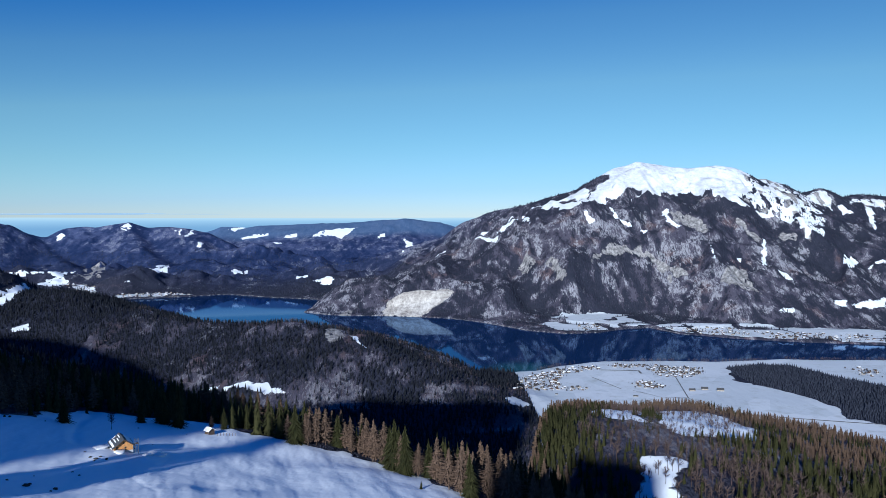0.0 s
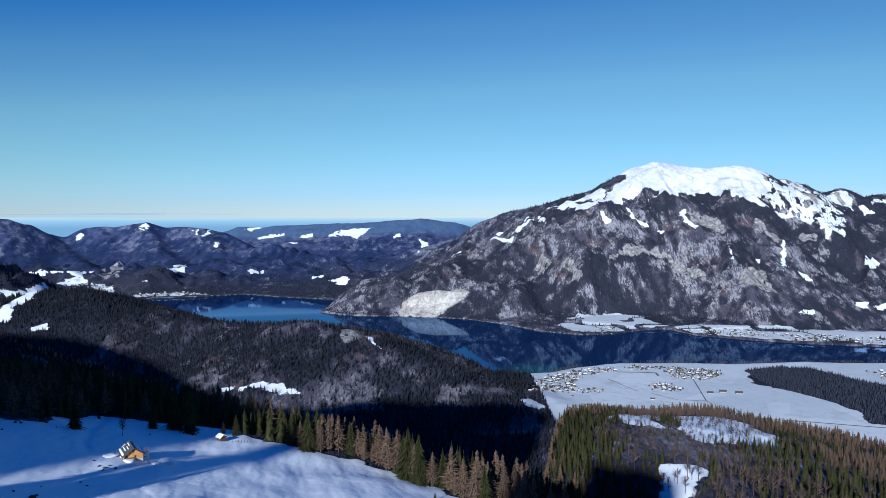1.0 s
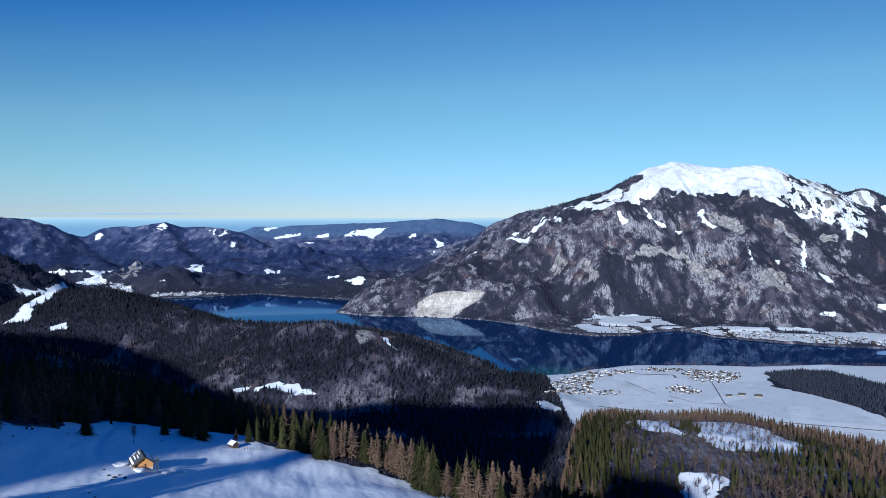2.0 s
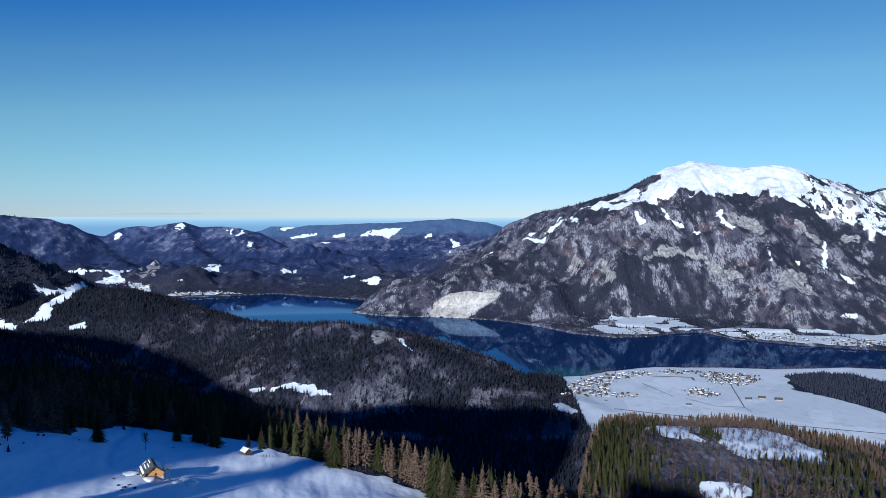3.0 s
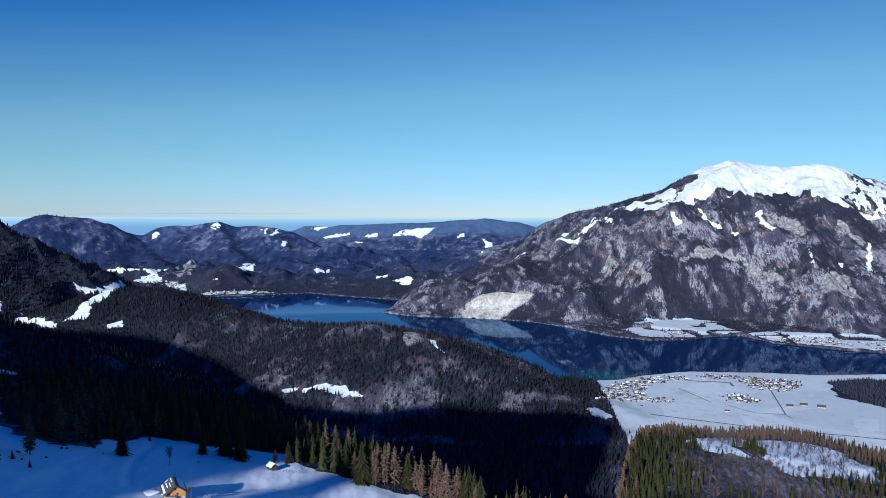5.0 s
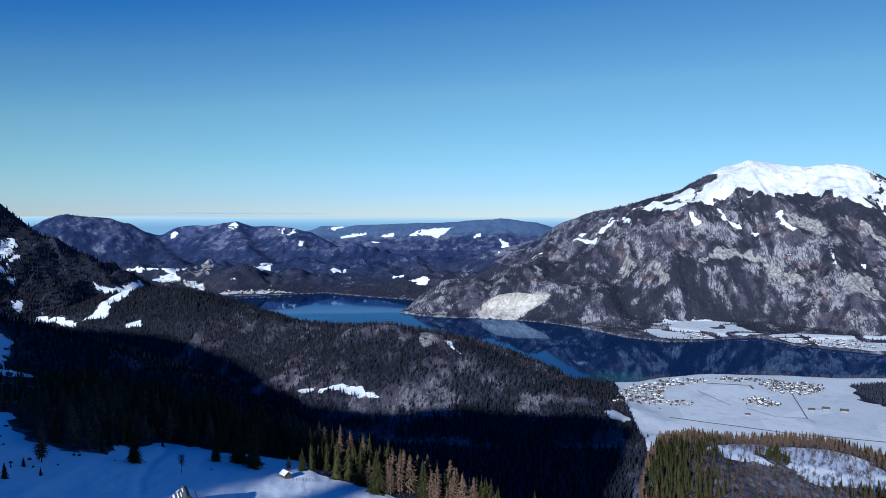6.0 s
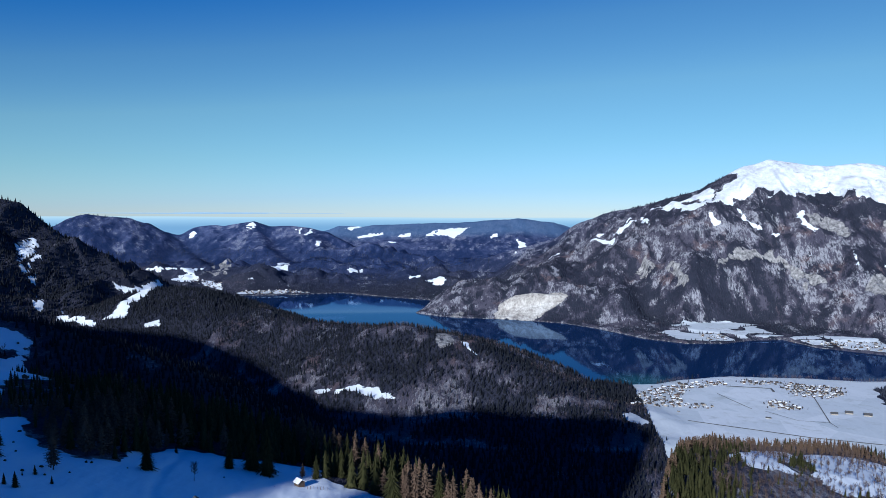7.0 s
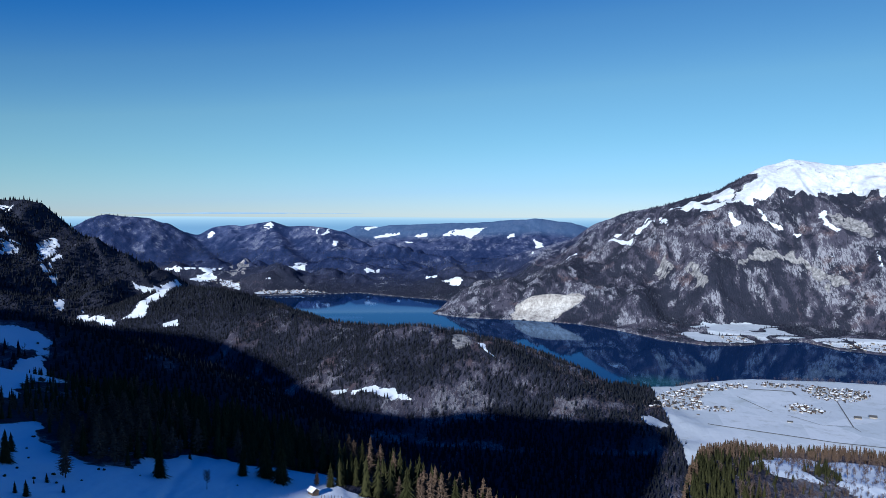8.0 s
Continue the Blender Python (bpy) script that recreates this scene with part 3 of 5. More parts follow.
def land_material():
    k = Mat("snow_and_forest_floor", 0.85)
    at = k.node("ShaderNodeAttribute")
    at.attribute_name = "cover"
    sep = k.node("ShaderNodeSeparateColor")
    k.link(at.outputs["Color"], sep.inputs[0])
    n5, n18, n60, n2 = k.noise(5, 3), k.noise(18, 4), k.noise(70, 4), k.noise(1.6, 3)
    # conifers with snow on the ground between, leafless woods, both streaked down the slope and tinted blue as haze
    fall = k.noise(5.5, 4, 0.75, (1.0, 0.4, 0.4))
    fall2 = k.noise(26, 5, 0.7, (1.0, 0.45, 0.45))
    dark = k.mix(n18, (0.017, 0.021, 0.036), (0.046, 0.048, 0.072))
    brown = k.mix(n60, (0.054, 0.053, 0.080), (0.112, 0.104, 0.140))
    mixed = k.math("ADD", sep.outputs[2], k.math("ADD", k.math("MULTIPLY", k.math("SUBTRACT", fall, 0.5), 1.7), k.math("ADD", k.math("MULTIPLY", k.math("SUBTRACT", fall2, 0.5), 1.0), k.math("MULTIPLY", k.math("SUBTRACT", k.noise(2.2, 2, 0.6), 0.5), 0.8))))
    brown = k.mix(k.math("MULTIPLY", k.step(k.noise(110, 3), 0.56, 0.68), 0.6), brown, (0.125, 0.082, 0.080))
    woods = k.mix(k.step(mixed, 0.3, 0.75), dark, brown)
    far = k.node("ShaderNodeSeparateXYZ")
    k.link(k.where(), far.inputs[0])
    # distance haze painted as a blue tint on the woods beyond the lake
    far_haze = k.step(far.outputs[1], 2900.0, 3700.0)
    woods = k.mix(k.math("MULTIPLY", far_haze, 0.88), woods, k.mix(mixed, (0.012, 0.026, 0.088), (0.070, 0.090, 0.195)))
    # snow shows in short chutes between the stems, most where the wood is leafless
    chute = k.math("ADD", k.math("MULTIPLY", k.noise(5.0, 5, 0.9, (1.0, 0.26, 0.26)), 0.75), k.math("MULTIPLY", k.noise(30, 3, 0.6, (1.0, 0.5, 0.5)), 0.25))
    patch = k.step(k.math("ADD", k.noise(120, 5, 0.7), k.math("MULTIPLY", k.math("SUBTRACT", sep.outputs[2], 0.5), 0.30)), 0.42, 0.66)
    lie = k.step(k.math("ADD", chute, k.math("MULTIPLY", k.math("SUBTRACT", patch, 0.55), 0.12)), 0.535, 0.575)
    woods = k.mix(k.math("MULTIPLY", lie, k.math("MULTIPLY", k.math("SUBTRACT", 1.0, k.math("MULTIPLY", far_haze, 0.5)), k.math("MULTIPLY", k.math("ADD", 0.30, k.math("MULTIPLY", patch, 0.16)), k.math("ADD", 0.55, k.math("MULTIPLY", k.step(far.outputs[1], 1700.0, 2200.0), 0.45))))), woods, (0.62, 0.63, 0.68))
    # the last hills are tinted a paler blue, as thicker haze
    horizon_haze = k.step(far.outputs[1], 4440.0, 4560.0)
    woods = k.mix(k.math("MULTIPLY", horizon_haze, 0.85), woods, k.mix(fall2, (0.045, 0.095, 0.22), (0.13, 0.19, 0.31)))
    # limestone
    nv = k.noise(9, 5, 0.65, (1, 1, 0.25))
    stone = k.ramp(nv, [(0.3, (0.08, 0.078, 0.085)), (0.44, (0.22, 0.215, 0.22)), (0.56, (0.37, 0.36, 0.36)), (0.7, (0.56, 0.55, 0.55))])
    face = k.math("ADD", k.math("MULTIPLY", nv, 0.5), k.math("MULTIPLY", k.noise(38, 4, 0.6, (1, 1, 0.5)), 0.5))
    stone = k.mix(at.outputs["Alpha"], stone, k.ramp(face, [(0.36, (0.22, 0.20, 0.19)), (0.46, (0.42, 0.39, 0.36)), (0.53, (0.57, 0.54, 0.50)), (0.62, (0.76, 0.73, 0.69))]))
    rockm = k.step(k.math("ADD", sep.outputs[1], k.math("MULTIPLY", k.math("SUBTRACT", n5, 0.5), 0.7)), 0.35, 0.6)
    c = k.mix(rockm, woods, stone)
    # snow
    white = k.mix(n60, (0.81, 0.87, 0.95), (0.86, 0.905, 0.97))
    white = k.mix(k.step(n2, 0.62, 0.8), white, (0.75, 0.82, 0.93))
    white = k.mix(k.math("MULTIPLY", k.step(k.noise(45, 5, 0.65), 0.5, 0.75), 0.10), white, (0.36, 0.36, 0.26))
    # high snow is greyed in patches to hold down its sunlit glare
    toned_down = k.math("MULTIPLY", k.step(far.outputs[2], 330.0, 420.0), k.step(k.math("ADD", k.math("MULTIPLY", k.noise(22, 6, 0.75, (1.0, 0.5, 1.6)), 0.6), k.math("MULTIPLY", k.noise(90, 3, 0.6), 0.4)), 0.36, 0.62))
    white = k.mix(k.math("MULTIPLY", toned_down, 0.85), white, (0.50, 0.51, 0.55))
    plain = k.math("MULTIPLY", k.step(far.outputs[1], 780.0, 860.0), k.math("SUBTRACT", 1.0, k.step(far.outputs[2], 24.0, 40.0)))
    fields = k.node("ShaderNodeTexVoronoi")
    fields.inputs["Scale"].default_value = 1.0 / 95
    k.link(k.where(), fields.inputs["Vector"])
    tone = k.node("ShaderNodeSeparateColor")
    k.link(fields.outputs["Color"], tone.inputs[0])
    crust = k.mix(tone.outputs[0], (0.56, 0.61, 0.66), (0.67, 0.71, 0.76))
    crust = k.mix(k.math("MULTIPLY", k.step(k.noise(28, 5, 0.7), 0.5, 0.72), 0.45), crust, (0.34, 0.37, 0.36))
    white = k.mix(plain, white, crust)
    snowm = k.step(k.math("ADD", sep.outputs[0], k.math("ADD", k.math("MULTIPLY", k.math("SUBTRACT", n5, 0.5), 0.8), k.math("MULTIPLY", k.math("SUBTRACT", n18, 0.5), 0.8))), 0.44, 0.56)
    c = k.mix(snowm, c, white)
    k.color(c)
    drift = k.noise(14, 4, 0.5, (1.0, 0.3, 1.0))
    h = k.math("ADD", k.math("MULTIPLY", drift, 1.5), k.math("MULTIPLY", n2, 0.10))
    h = k.math("ADD", h, k.math("MULTIPLY", k.noise(4.0, 3, 0.5, (0.6, 1.0, 1.0)), 0.2))
    h = k.math("ADD", h, k.math("MULTIPLY", k.math("MULTIPLY", fall, 7.0), k.math("SUBTRACT", 1.0, snowm)))
    h = k.math("ADD", h, k.math("MULTIPLY", k.math("MULTIPLY", nv, 5.0), rockm))
    k.bump(h, 1.0, 0.8)
    return k.m


def water_material():
    """Deep clear water: a blue body under a mirror whose reflections are tinted a darker blue."""
    k = Mat("lake_water", 0.035)
    body = k.node("ShaderNodeBsdfDiffuse")
    near_point = k.node("ShaderNodeVectorMath")
    near_point.operation = "DISTANCE"
    near_point.inputs[1].default_value = (175.0, 1530.0, 0.0)
    k.link(k.where(), near_point.inputs[0])
    shallow = k.math("SUBTRACT", 1.0, k.step(near_point.outputs["Value"], 20.0, 110.0))
    k.link(k.mix(shallow, k.mix(k.noise(300, 2), (0.003, 0.016, 0.066), (0.004, 0.022, 0.085)), (0.010, 0.070, 0.095)), body.inputs["Color"])
    gloss = k.node("ShaderNodeBsdfGlossy")
    gloss.inputs["Color"].default_value = (0.38, 0.56, 0.86, 1)
    gloss.inputs["Roughness"].default_value = 0.03
    ripple = k.node("ShaderNodeBump")
    ripple.inputs["Distance"].default_value, ripple.inputs["Strength"].default_value = 0.07, 0.5
    k.link(k.noise(6, 2, 0.5, (1, 0.4, 1)), ripple.inputs["Height"])
    k.link(ripple.outputs[0], gloss.inputs["Normal"])
    mirror = k.node("ShaderNodeFresnel")
    mirror.inputs["IOR"].default_value = 1.33
    both = k.node("ShaderNodeMixShader")
    k.link(mirror.outputs[0], both.inputs[0])
    k.link(body.outputs[0], both.inputs[1])
    k.link(gloss.outputs[0], both.inputs[2])
    k.link(both.outputs[0], k.t.nodes["Material Output"].inputs["Surface"])
    return k.m


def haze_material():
    """Backdrop for the far lowland: blue haze painted as a glow, paler towards the top."""
    k = Mat("haze_glow", 1.0)
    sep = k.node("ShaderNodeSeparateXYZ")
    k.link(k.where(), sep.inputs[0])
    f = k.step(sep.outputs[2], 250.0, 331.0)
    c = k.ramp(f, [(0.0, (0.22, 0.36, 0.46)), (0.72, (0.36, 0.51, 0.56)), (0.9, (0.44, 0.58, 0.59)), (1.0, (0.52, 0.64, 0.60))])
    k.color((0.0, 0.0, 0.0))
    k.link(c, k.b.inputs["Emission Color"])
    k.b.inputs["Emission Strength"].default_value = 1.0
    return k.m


def leaf_material(name, a, b, grain=3.0, rough=0.75):
    """Foliage or twigs: each clump a shade of its own, with fine grain."""
    k = Mat(name, rough)
    geo = k.node("ShaderNodeNewGeometry")
    info = k.node("ShaderNodeObjectInfo")
    f = k.math("ADD", k.math("MULTIPLY", geo.outputs["Random Per Island"], 0.55), k.math("MULTIPLY", k.noise(grain, 3), 0.45))
    f = k.math("ADD", f, k.math("MULTIPLY", info.outputs["Random"], 0.2))
    k.color(k.mix(f, a, b))
    return k.m


def plain_material(name, a, b, size=1.0, rough=0.7, stretch=None, bump=0.0, metal=0.0):
    k = Mat(name, rough)
    n = k.noise(size, 4, 0.6, stretch)
    k.color(k.mix(n, a, b))
    k.b.inputs["Metallic"].default_value = metal
    if bump:
        k.bump(n, bump, 0.6)
    return k.m


LAND = land_material()
BACK = haze_material()
CLOUD = plain_material("glowing_cloud", (0.10, 0.14, 0.18), (0.14, 0.18, 0.22), 120, 1.0)
# a glow is added so that the cloud looks lit
CLOUD.node_tree.nodes["Principled BSDF"].inputs["Emission Color"].default_value = (0.42, 0.58, 0.68, 1)
CLOUD.node_tree.nodes["Principled BSDF"].inputs["Emission Strength"].default_value = 0.75
WATER = water_material()
NEEDLES = leaf_material("spruce_needles", (0.005, 0.008, 0.004), (0.052, 0.052, 0.021))
LARCH = leaf_material("larch_twigs", (0.036, 0.027, 0.021), (0.150, 0.102, 0.074))
TWIGS = leaf_material("bare_beech_twigs", (0.045, 0.034, 0.032), (0.12, 0.088, 0.078))
# blue is mixed into the far needles in place of haze
HAZED_NEEDLES = leaf_material("hazed_conifers", (0.015, 0.020, 0.032), (0.045, 0.050, 0.072), 20)
# hill, valley and peak needles carry shade and haze in a darker, bluer colour
SHADED_NEEDLES = leaf_material("shaded_conifers", (0.004, 0.006, 0.010), (0.020, 0.022, 0.029), 8)
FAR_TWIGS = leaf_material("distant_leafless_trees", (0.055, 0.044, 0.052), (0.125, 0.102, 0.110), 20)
HEDGE = leaf_material("bare_hedge_twigs", (0.030, 0.028, 0.028), (0.085, 0.074, 0.068))
BARK = plain_material("bark", (0.06, 0.045, 0.035), (0.14, 0.11, 0.09), 0.4, 0.9, (1, 1, 0.2), 0.03)


# ---------------------------------------------------------------- ground sheet and lake
def grid_mesh(name, verts, faces):
    me = bpy.data.meshes.new(name)
    me.vertices.add(len(verts))
    me.vertices.foreach_set("co", np.ascontiguousarray(verts, np.float32).ravel())
    n = faces.shape[1]
    me.loops.add(faces.size)
    me.loops.foreach_set("vertex_index", np.ascontiguousarray(faces, np.int32).ravel())
    me.polygons.add(len(faces))
    me.polygons.foreach_set("loop_start", np.arange(0, faces.size, n, dtype=np.int32))
    me.update(calc_edges=True)
    return me


def build_ground():
    radii = np.concatenate([[0.5], np.geomspace(15, 180, 26, endpoint=False), np.geomspace(180, 700, 170, endpoint=False), np.geomspace(700, 1250, 70, endpoint=False),
                            np.linspace(1250, 1800, 90, endpoint=False), np.linspace(1800, 3200, 250, endpoint=False), np.linspace(3200, 4890, 150)])
    bear = np.radians(np.concatenate([np.linspace(-180, -151, 12, endpoint=False), np.linspace(-151, -139, 60, endpoint=False), np.linspace(-139, -98, 90, endpoint=False), np.linspace(-98, -50, 24, endpoint=False), np.linspace(-50, 37, 640, endpoint=False), np.linspace(37, 180, 55, endpoint=False)]))
    gr, gb = np.meshgrid(radii, bear, indexing="ij")
    x, y = (gr * np.sin(gb)).ravel(), (gr * np.cos(gb)).ravel()
    z, lake = height(x, y)
    snow, rock, wood, trees, pale = land_cover(x, y, z, lake)
    nr, nb = gr.shape
    i, j = np.meshgrid(np.arange(nr - 1), np.arange(nb), indexing="ij")
    j2 = (j + 1) % nb
    quads = np.stack([(i + 1) * nb + j, (i + 1) * nb + j2, i * nb + j2, i * nb + j], -1).reshape(-1, 4)
    me = grid_mesh("ground", np.stack([x, y, z], -1), quads)
    me.shade_smooth()
    cover = np.stack([snow, rock, wood, pale], -1).astype(np.float32)
    me.attributes.new("cover", "FLOAT_COLOR", "POINT").data.foreach_set("color", cover.ravel())
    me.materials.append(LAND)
    return tagged(new("ground", me), "snow-covered alpine slopes, wooded hills and valley floor", "ground", kind="structure")


def build_lake():
    bm = bmesh.new()
    bm.faces.new([bm.verts.new((x, y, 0)) for x, y in [(-3200, 1000), (3200, 1000), (3200, 3600), (-3200, 3600)]])
    me = bpy.data.meshes.new("lake")
    bm.to_mesh(me)
    me.materials.append(WATER)
    return tagged(new("lake", me), "still deep-blue mountain lake mirroring the slopes", "lake", kind="structure")


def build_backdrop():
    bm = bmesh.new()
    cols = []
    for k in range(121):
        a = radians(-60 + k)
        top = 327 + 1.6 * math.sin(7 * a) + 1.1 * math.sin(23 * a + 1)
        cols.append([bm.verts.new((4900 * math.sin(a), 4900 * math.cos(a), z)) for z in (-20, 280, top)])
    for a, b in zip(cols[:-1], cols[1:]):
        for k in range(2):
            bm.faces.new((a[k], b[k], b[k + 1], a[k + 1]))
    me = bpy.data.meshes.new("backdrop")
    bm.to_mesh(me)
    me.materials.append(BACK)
    return tagged(new("backdrop", me), "glowing backdrop painted as hazy blue lowland along the horizon", "horizon", kind="structure")


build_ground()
build_lake()
def build_cloud(name, bearing, wide, z, tall):
    bm = bmesh.new()
    bmesh.ops.create_icosphere(bm, subdivisions=4, radius=1.0)
    for v in bm.verts:
        n = noise.fractal(v.co * 3.0 + Vector((bearing, 0, 0)), 1.0, 2.0, 3)
        v.co *= 1 + 0.3 * n
        v.co = Vector((v.co.x * wide, v.co.y * 30, v.co.z * tall))
    me = bpy.data.meshes.new(name)
    bm.to_mesh(me)
    me.shade_smooth()
    me.materials.append(CLOUD)
    o = new(name, me)
    a = radians(bearing)
    o.matrix_basis = pose(4840 * math.sin(a), 4840 * math.cos(a), z, 0, 0, -bearing)
    return tagged(o, "thin grey cloud streak low over the horizon", "cloud", "cloud streaks")


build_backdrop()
build_cloud("cloud_streak", -29, 520, 349, 2.6)
build_cloud("cloud_streak", -25.5, 330, 354, 1.6)
build_cloud("cloud_streak", -20, 260, 351, 1.2)
rng = np.random.default_rng(7)


# ---------------------------------------------------------------- tree shapes (unit height, unit spread)
def shape_cone(seed, segs=5, tiers=1):
    r = np.random.default_rng(seed)
    v, f = [], []
    for t in range(tiers):
        lo, hi = 0.06 + 0.62 * t / tiers, min(1.0, 0.06 + 0.62 * (t + 1) / tiers + 0.32)
        rad = 0.5 * (1 - 0.75 * t / tiers)
        k = len(v)
        for s in range(segs):
            a = 2 * math.pi * (s + 0.5 * t + r.uniform(-0.2, 0.2)) / segs
            q = rad * r.uniform(0.75, 1.15)
            v.append((q * math.cos(a), q * math.sin(a), lo + r.uniform(-0.03, 0.03)))
        v.append((0, 0, hi))
        f += [(k + s, k + (s + 1) % segs, k + segs) for s in range(segs)]
    return np.array(v), np.array(f)


def shape_round(seed, segs=5):
    """A leafless far tree: a ragged egg."""
    r = np.random.default_rng(seed)
    v = [(0, 0, 0.1)]
    for s in range(segs):
        a = 2 * math.pi * s / segs
        q = 0.5 * r.uniform(0.7, 1.2)
        v.append((q * math.cos(a), q * math.sin(a), 0.55 + r.uniform(-0.12, 0.12)))
    v.append((r.uniform(-0.1, 0.1), r.uniform(-0.1, 0.1), 1.0))
    f = [(0, 1 + (s + 1) % segs, 1 + s) for s in range(segs)] + [(1 + s, 1 + (s + 1) % segs, segs + 1) for s in range(segs)]
    return np.array(v), np.array(f)


def shape_spruce(seed, whorls=17, blades=11, full=1.0, low=0.03, fine=1):
    """Drooping boughs in whorls round the stem, narrowing to a tip, over a thin dark core."""
    r = np.random.default_rng(seed)
    v, f = [], []

    def tri(a, b, c):
        k = len(v)
        v.extend((a, b, c))
        f.append((k, k + 1, k + 2))

    for w in range(whorls):
        t = w / (whorls - 1)
        z0 = low + (0.93 - low) * t
        rad = 0.5 * (1 - t) ** 0.85 + 0.03
        n = max(4, int(round(blades * (1 - 0.45 * t))))
        off = r.uniform(0, 6.3)
        for s in range(n):
            a = off + 2 * math.pi * (s + r.uniform(-0.25, 0.25)) / n
            q = rad * r.uniform(0.68, 1.18)
            z0 = low + (0.93 - low) * min(1.0, max(0.0, t + r.uniform(-0.6, 0.6) / whorls))
            wd = 2.0 / n
            droop = 0.045 + 0.05 * (1 - t)
            for twig in range(fine):
                b = a + (twig - 0.5 * (fine - 1)) * wd * 0.8
                e = q * (1 if fine == 1 else r.uniform(0.70, 1.10))
                lift = 0 if fine == 1 else r.uniform(-0.02, 0.02)
                w2 = wd if fine == 1 else 0.42 * wd
                ca, sa = math.cos(b), math.sin(b)
                root = (0.02 * ca, 0.02 * sa, z0 + 0.075 * full)
                tip = (e * ca, e * sa, z0 - droop + lift + r.uniform(-0.012, 0.02))
                m = 0.6 * e
                l = (m * math.cos(b - w2), m * math.sin(b - w2), z0 - 0.02 + lift)
                g = (m * math.cos(b + w2), m * math.sin(b + w2), z0 - 0.02 + lift)
                tri(root, l, tip)
                tri(root, tip, g)
    k = len(v)
    for s in range(5):
        a = 2 * math.pi * s / 5
        v.append((0.26 * full * math.cos(a), 0.26 * full * math.sin(a), low + 0.02))
    v.append((0, 0, 0.97))
    f += [(k + s, k + (s + 1) % 5, k + 5) for s in range(5)]
    tri((0.012, 0, 0.9), (-0.012, 0.01, 0.9), (0, 0, 1.02))
    return np.array(v), np.array(f)


def shape_larch(seed, whorls=28, blades=10):
    """A bare larch: thin twiggy boughs, open to the stem."""
    r = np.random.default_rng(seed)
    v, f = [], []

    def tri(a, b, c):
        k = len(v)
        v.extend((a, b, c))
        f.append((k, k + 1, k + 2))

    for w in range(whorls):
        t = w / (whorls - 1)
        z0 = 0.16 + 0.80 * t
        rad = 0.5 * (1 - t) ** 0.9 * min(1, 0.5 + 1.8 * t) + 0.022
        off = r.uniform(0, 6.3)
        for s in range(blades):
            a = off + 2 * math.pi * (s + r.uniform(-0.3, 0.3)) / blades
            q = rad * r.uniform(0.45, 1.3)
            ca, sa = math.cos(a), math.sin(a)
            up = r.uniform(-0.03, 0.02)
            z0 = 0.16 + 0.80 * min(1.0, max(0.0, t + r.uniform(-0.05, 0.05)))
            tip = (q * ca, q * sa, z0 + up)
            h = (0.020 + 0.012 * r.random()) * 14 / whorls
            sx, sy = -sa * 0.36 / whorls, ca * 0.36 / whorls
            tri((0, 0, z0 + h), (0, 0, z0 - h), tip)
            m = 0.6
            mid = (m * q * ca, m * q * sa, z0 + m * up)
            tri((mid[0] + sx * 2.6, mid[1] + sy * 2.6, mid[2] - 0.045), (mid[0] - sx * 2.6, mid[1] - sy * 2.6, mid[2] - 0.04), (mid[0] * 0.6, mid[1] * 0.6, mid[2] + 0.03))
    tri((0.014, 0, 0), (-0.014, 0.005, 0), (0, 0, 1.0))
    tri((0, 0.014, 0), (0.004, -0.014, 0), (0, 0, 1.0))
    return np.array(v), np.array(f)


def shape_beech(seed, limbs=16):
    """A leafless broadleaf: a thin stem that forks into rising twigs."""
    r = np.random.default_rng(seed)
    v, f = [], []

    def tri(a, b, c):
        k = len(v)
        v.extend((a, b, c))
        f.append((k, k + 1, k + 2))

    tri((0.02, 0, 0), (-0.02, 0.006, 0), (0, 0, 0.95))
    tri((0, 0.02, 0), (0.006, -0.02, 0), (0, 0, 0.95))
    for s in range(limbs):
        a, z0 = r.uniform(0, 6.3), r.uniform(0.3, 0.8)
        q, z1 = r.uniform(0.15, 0.42), min(1.03, z0 + r.uniform(0.12, 0.38))
        ca, sa = math.cos(a), math.sin(a)
        tip = (q * ca, q * sa, z1)
        tri((0.02 * sa, -0.02 * ca, z0), (-0.02 * sa, 0.02 * ca, z0 + 0.03), tip)
        m = (0.6 * q * ca, 0.6 * q * sa, 0.4 * z0 + 0.6 * z1)
        for g in range(3):
            e = (m[0] + r.uniform(-0.14, 0.14), m[1] + r.uniform(-0.14, 0.14), m[2] + r.uniform(0.05, 0.2))
            tri(m, (m[0] + 0.028 * sa, m[1] - 0.028 * ca, m[2] + 0.02), e)
    return np.array(v), np.array(f)


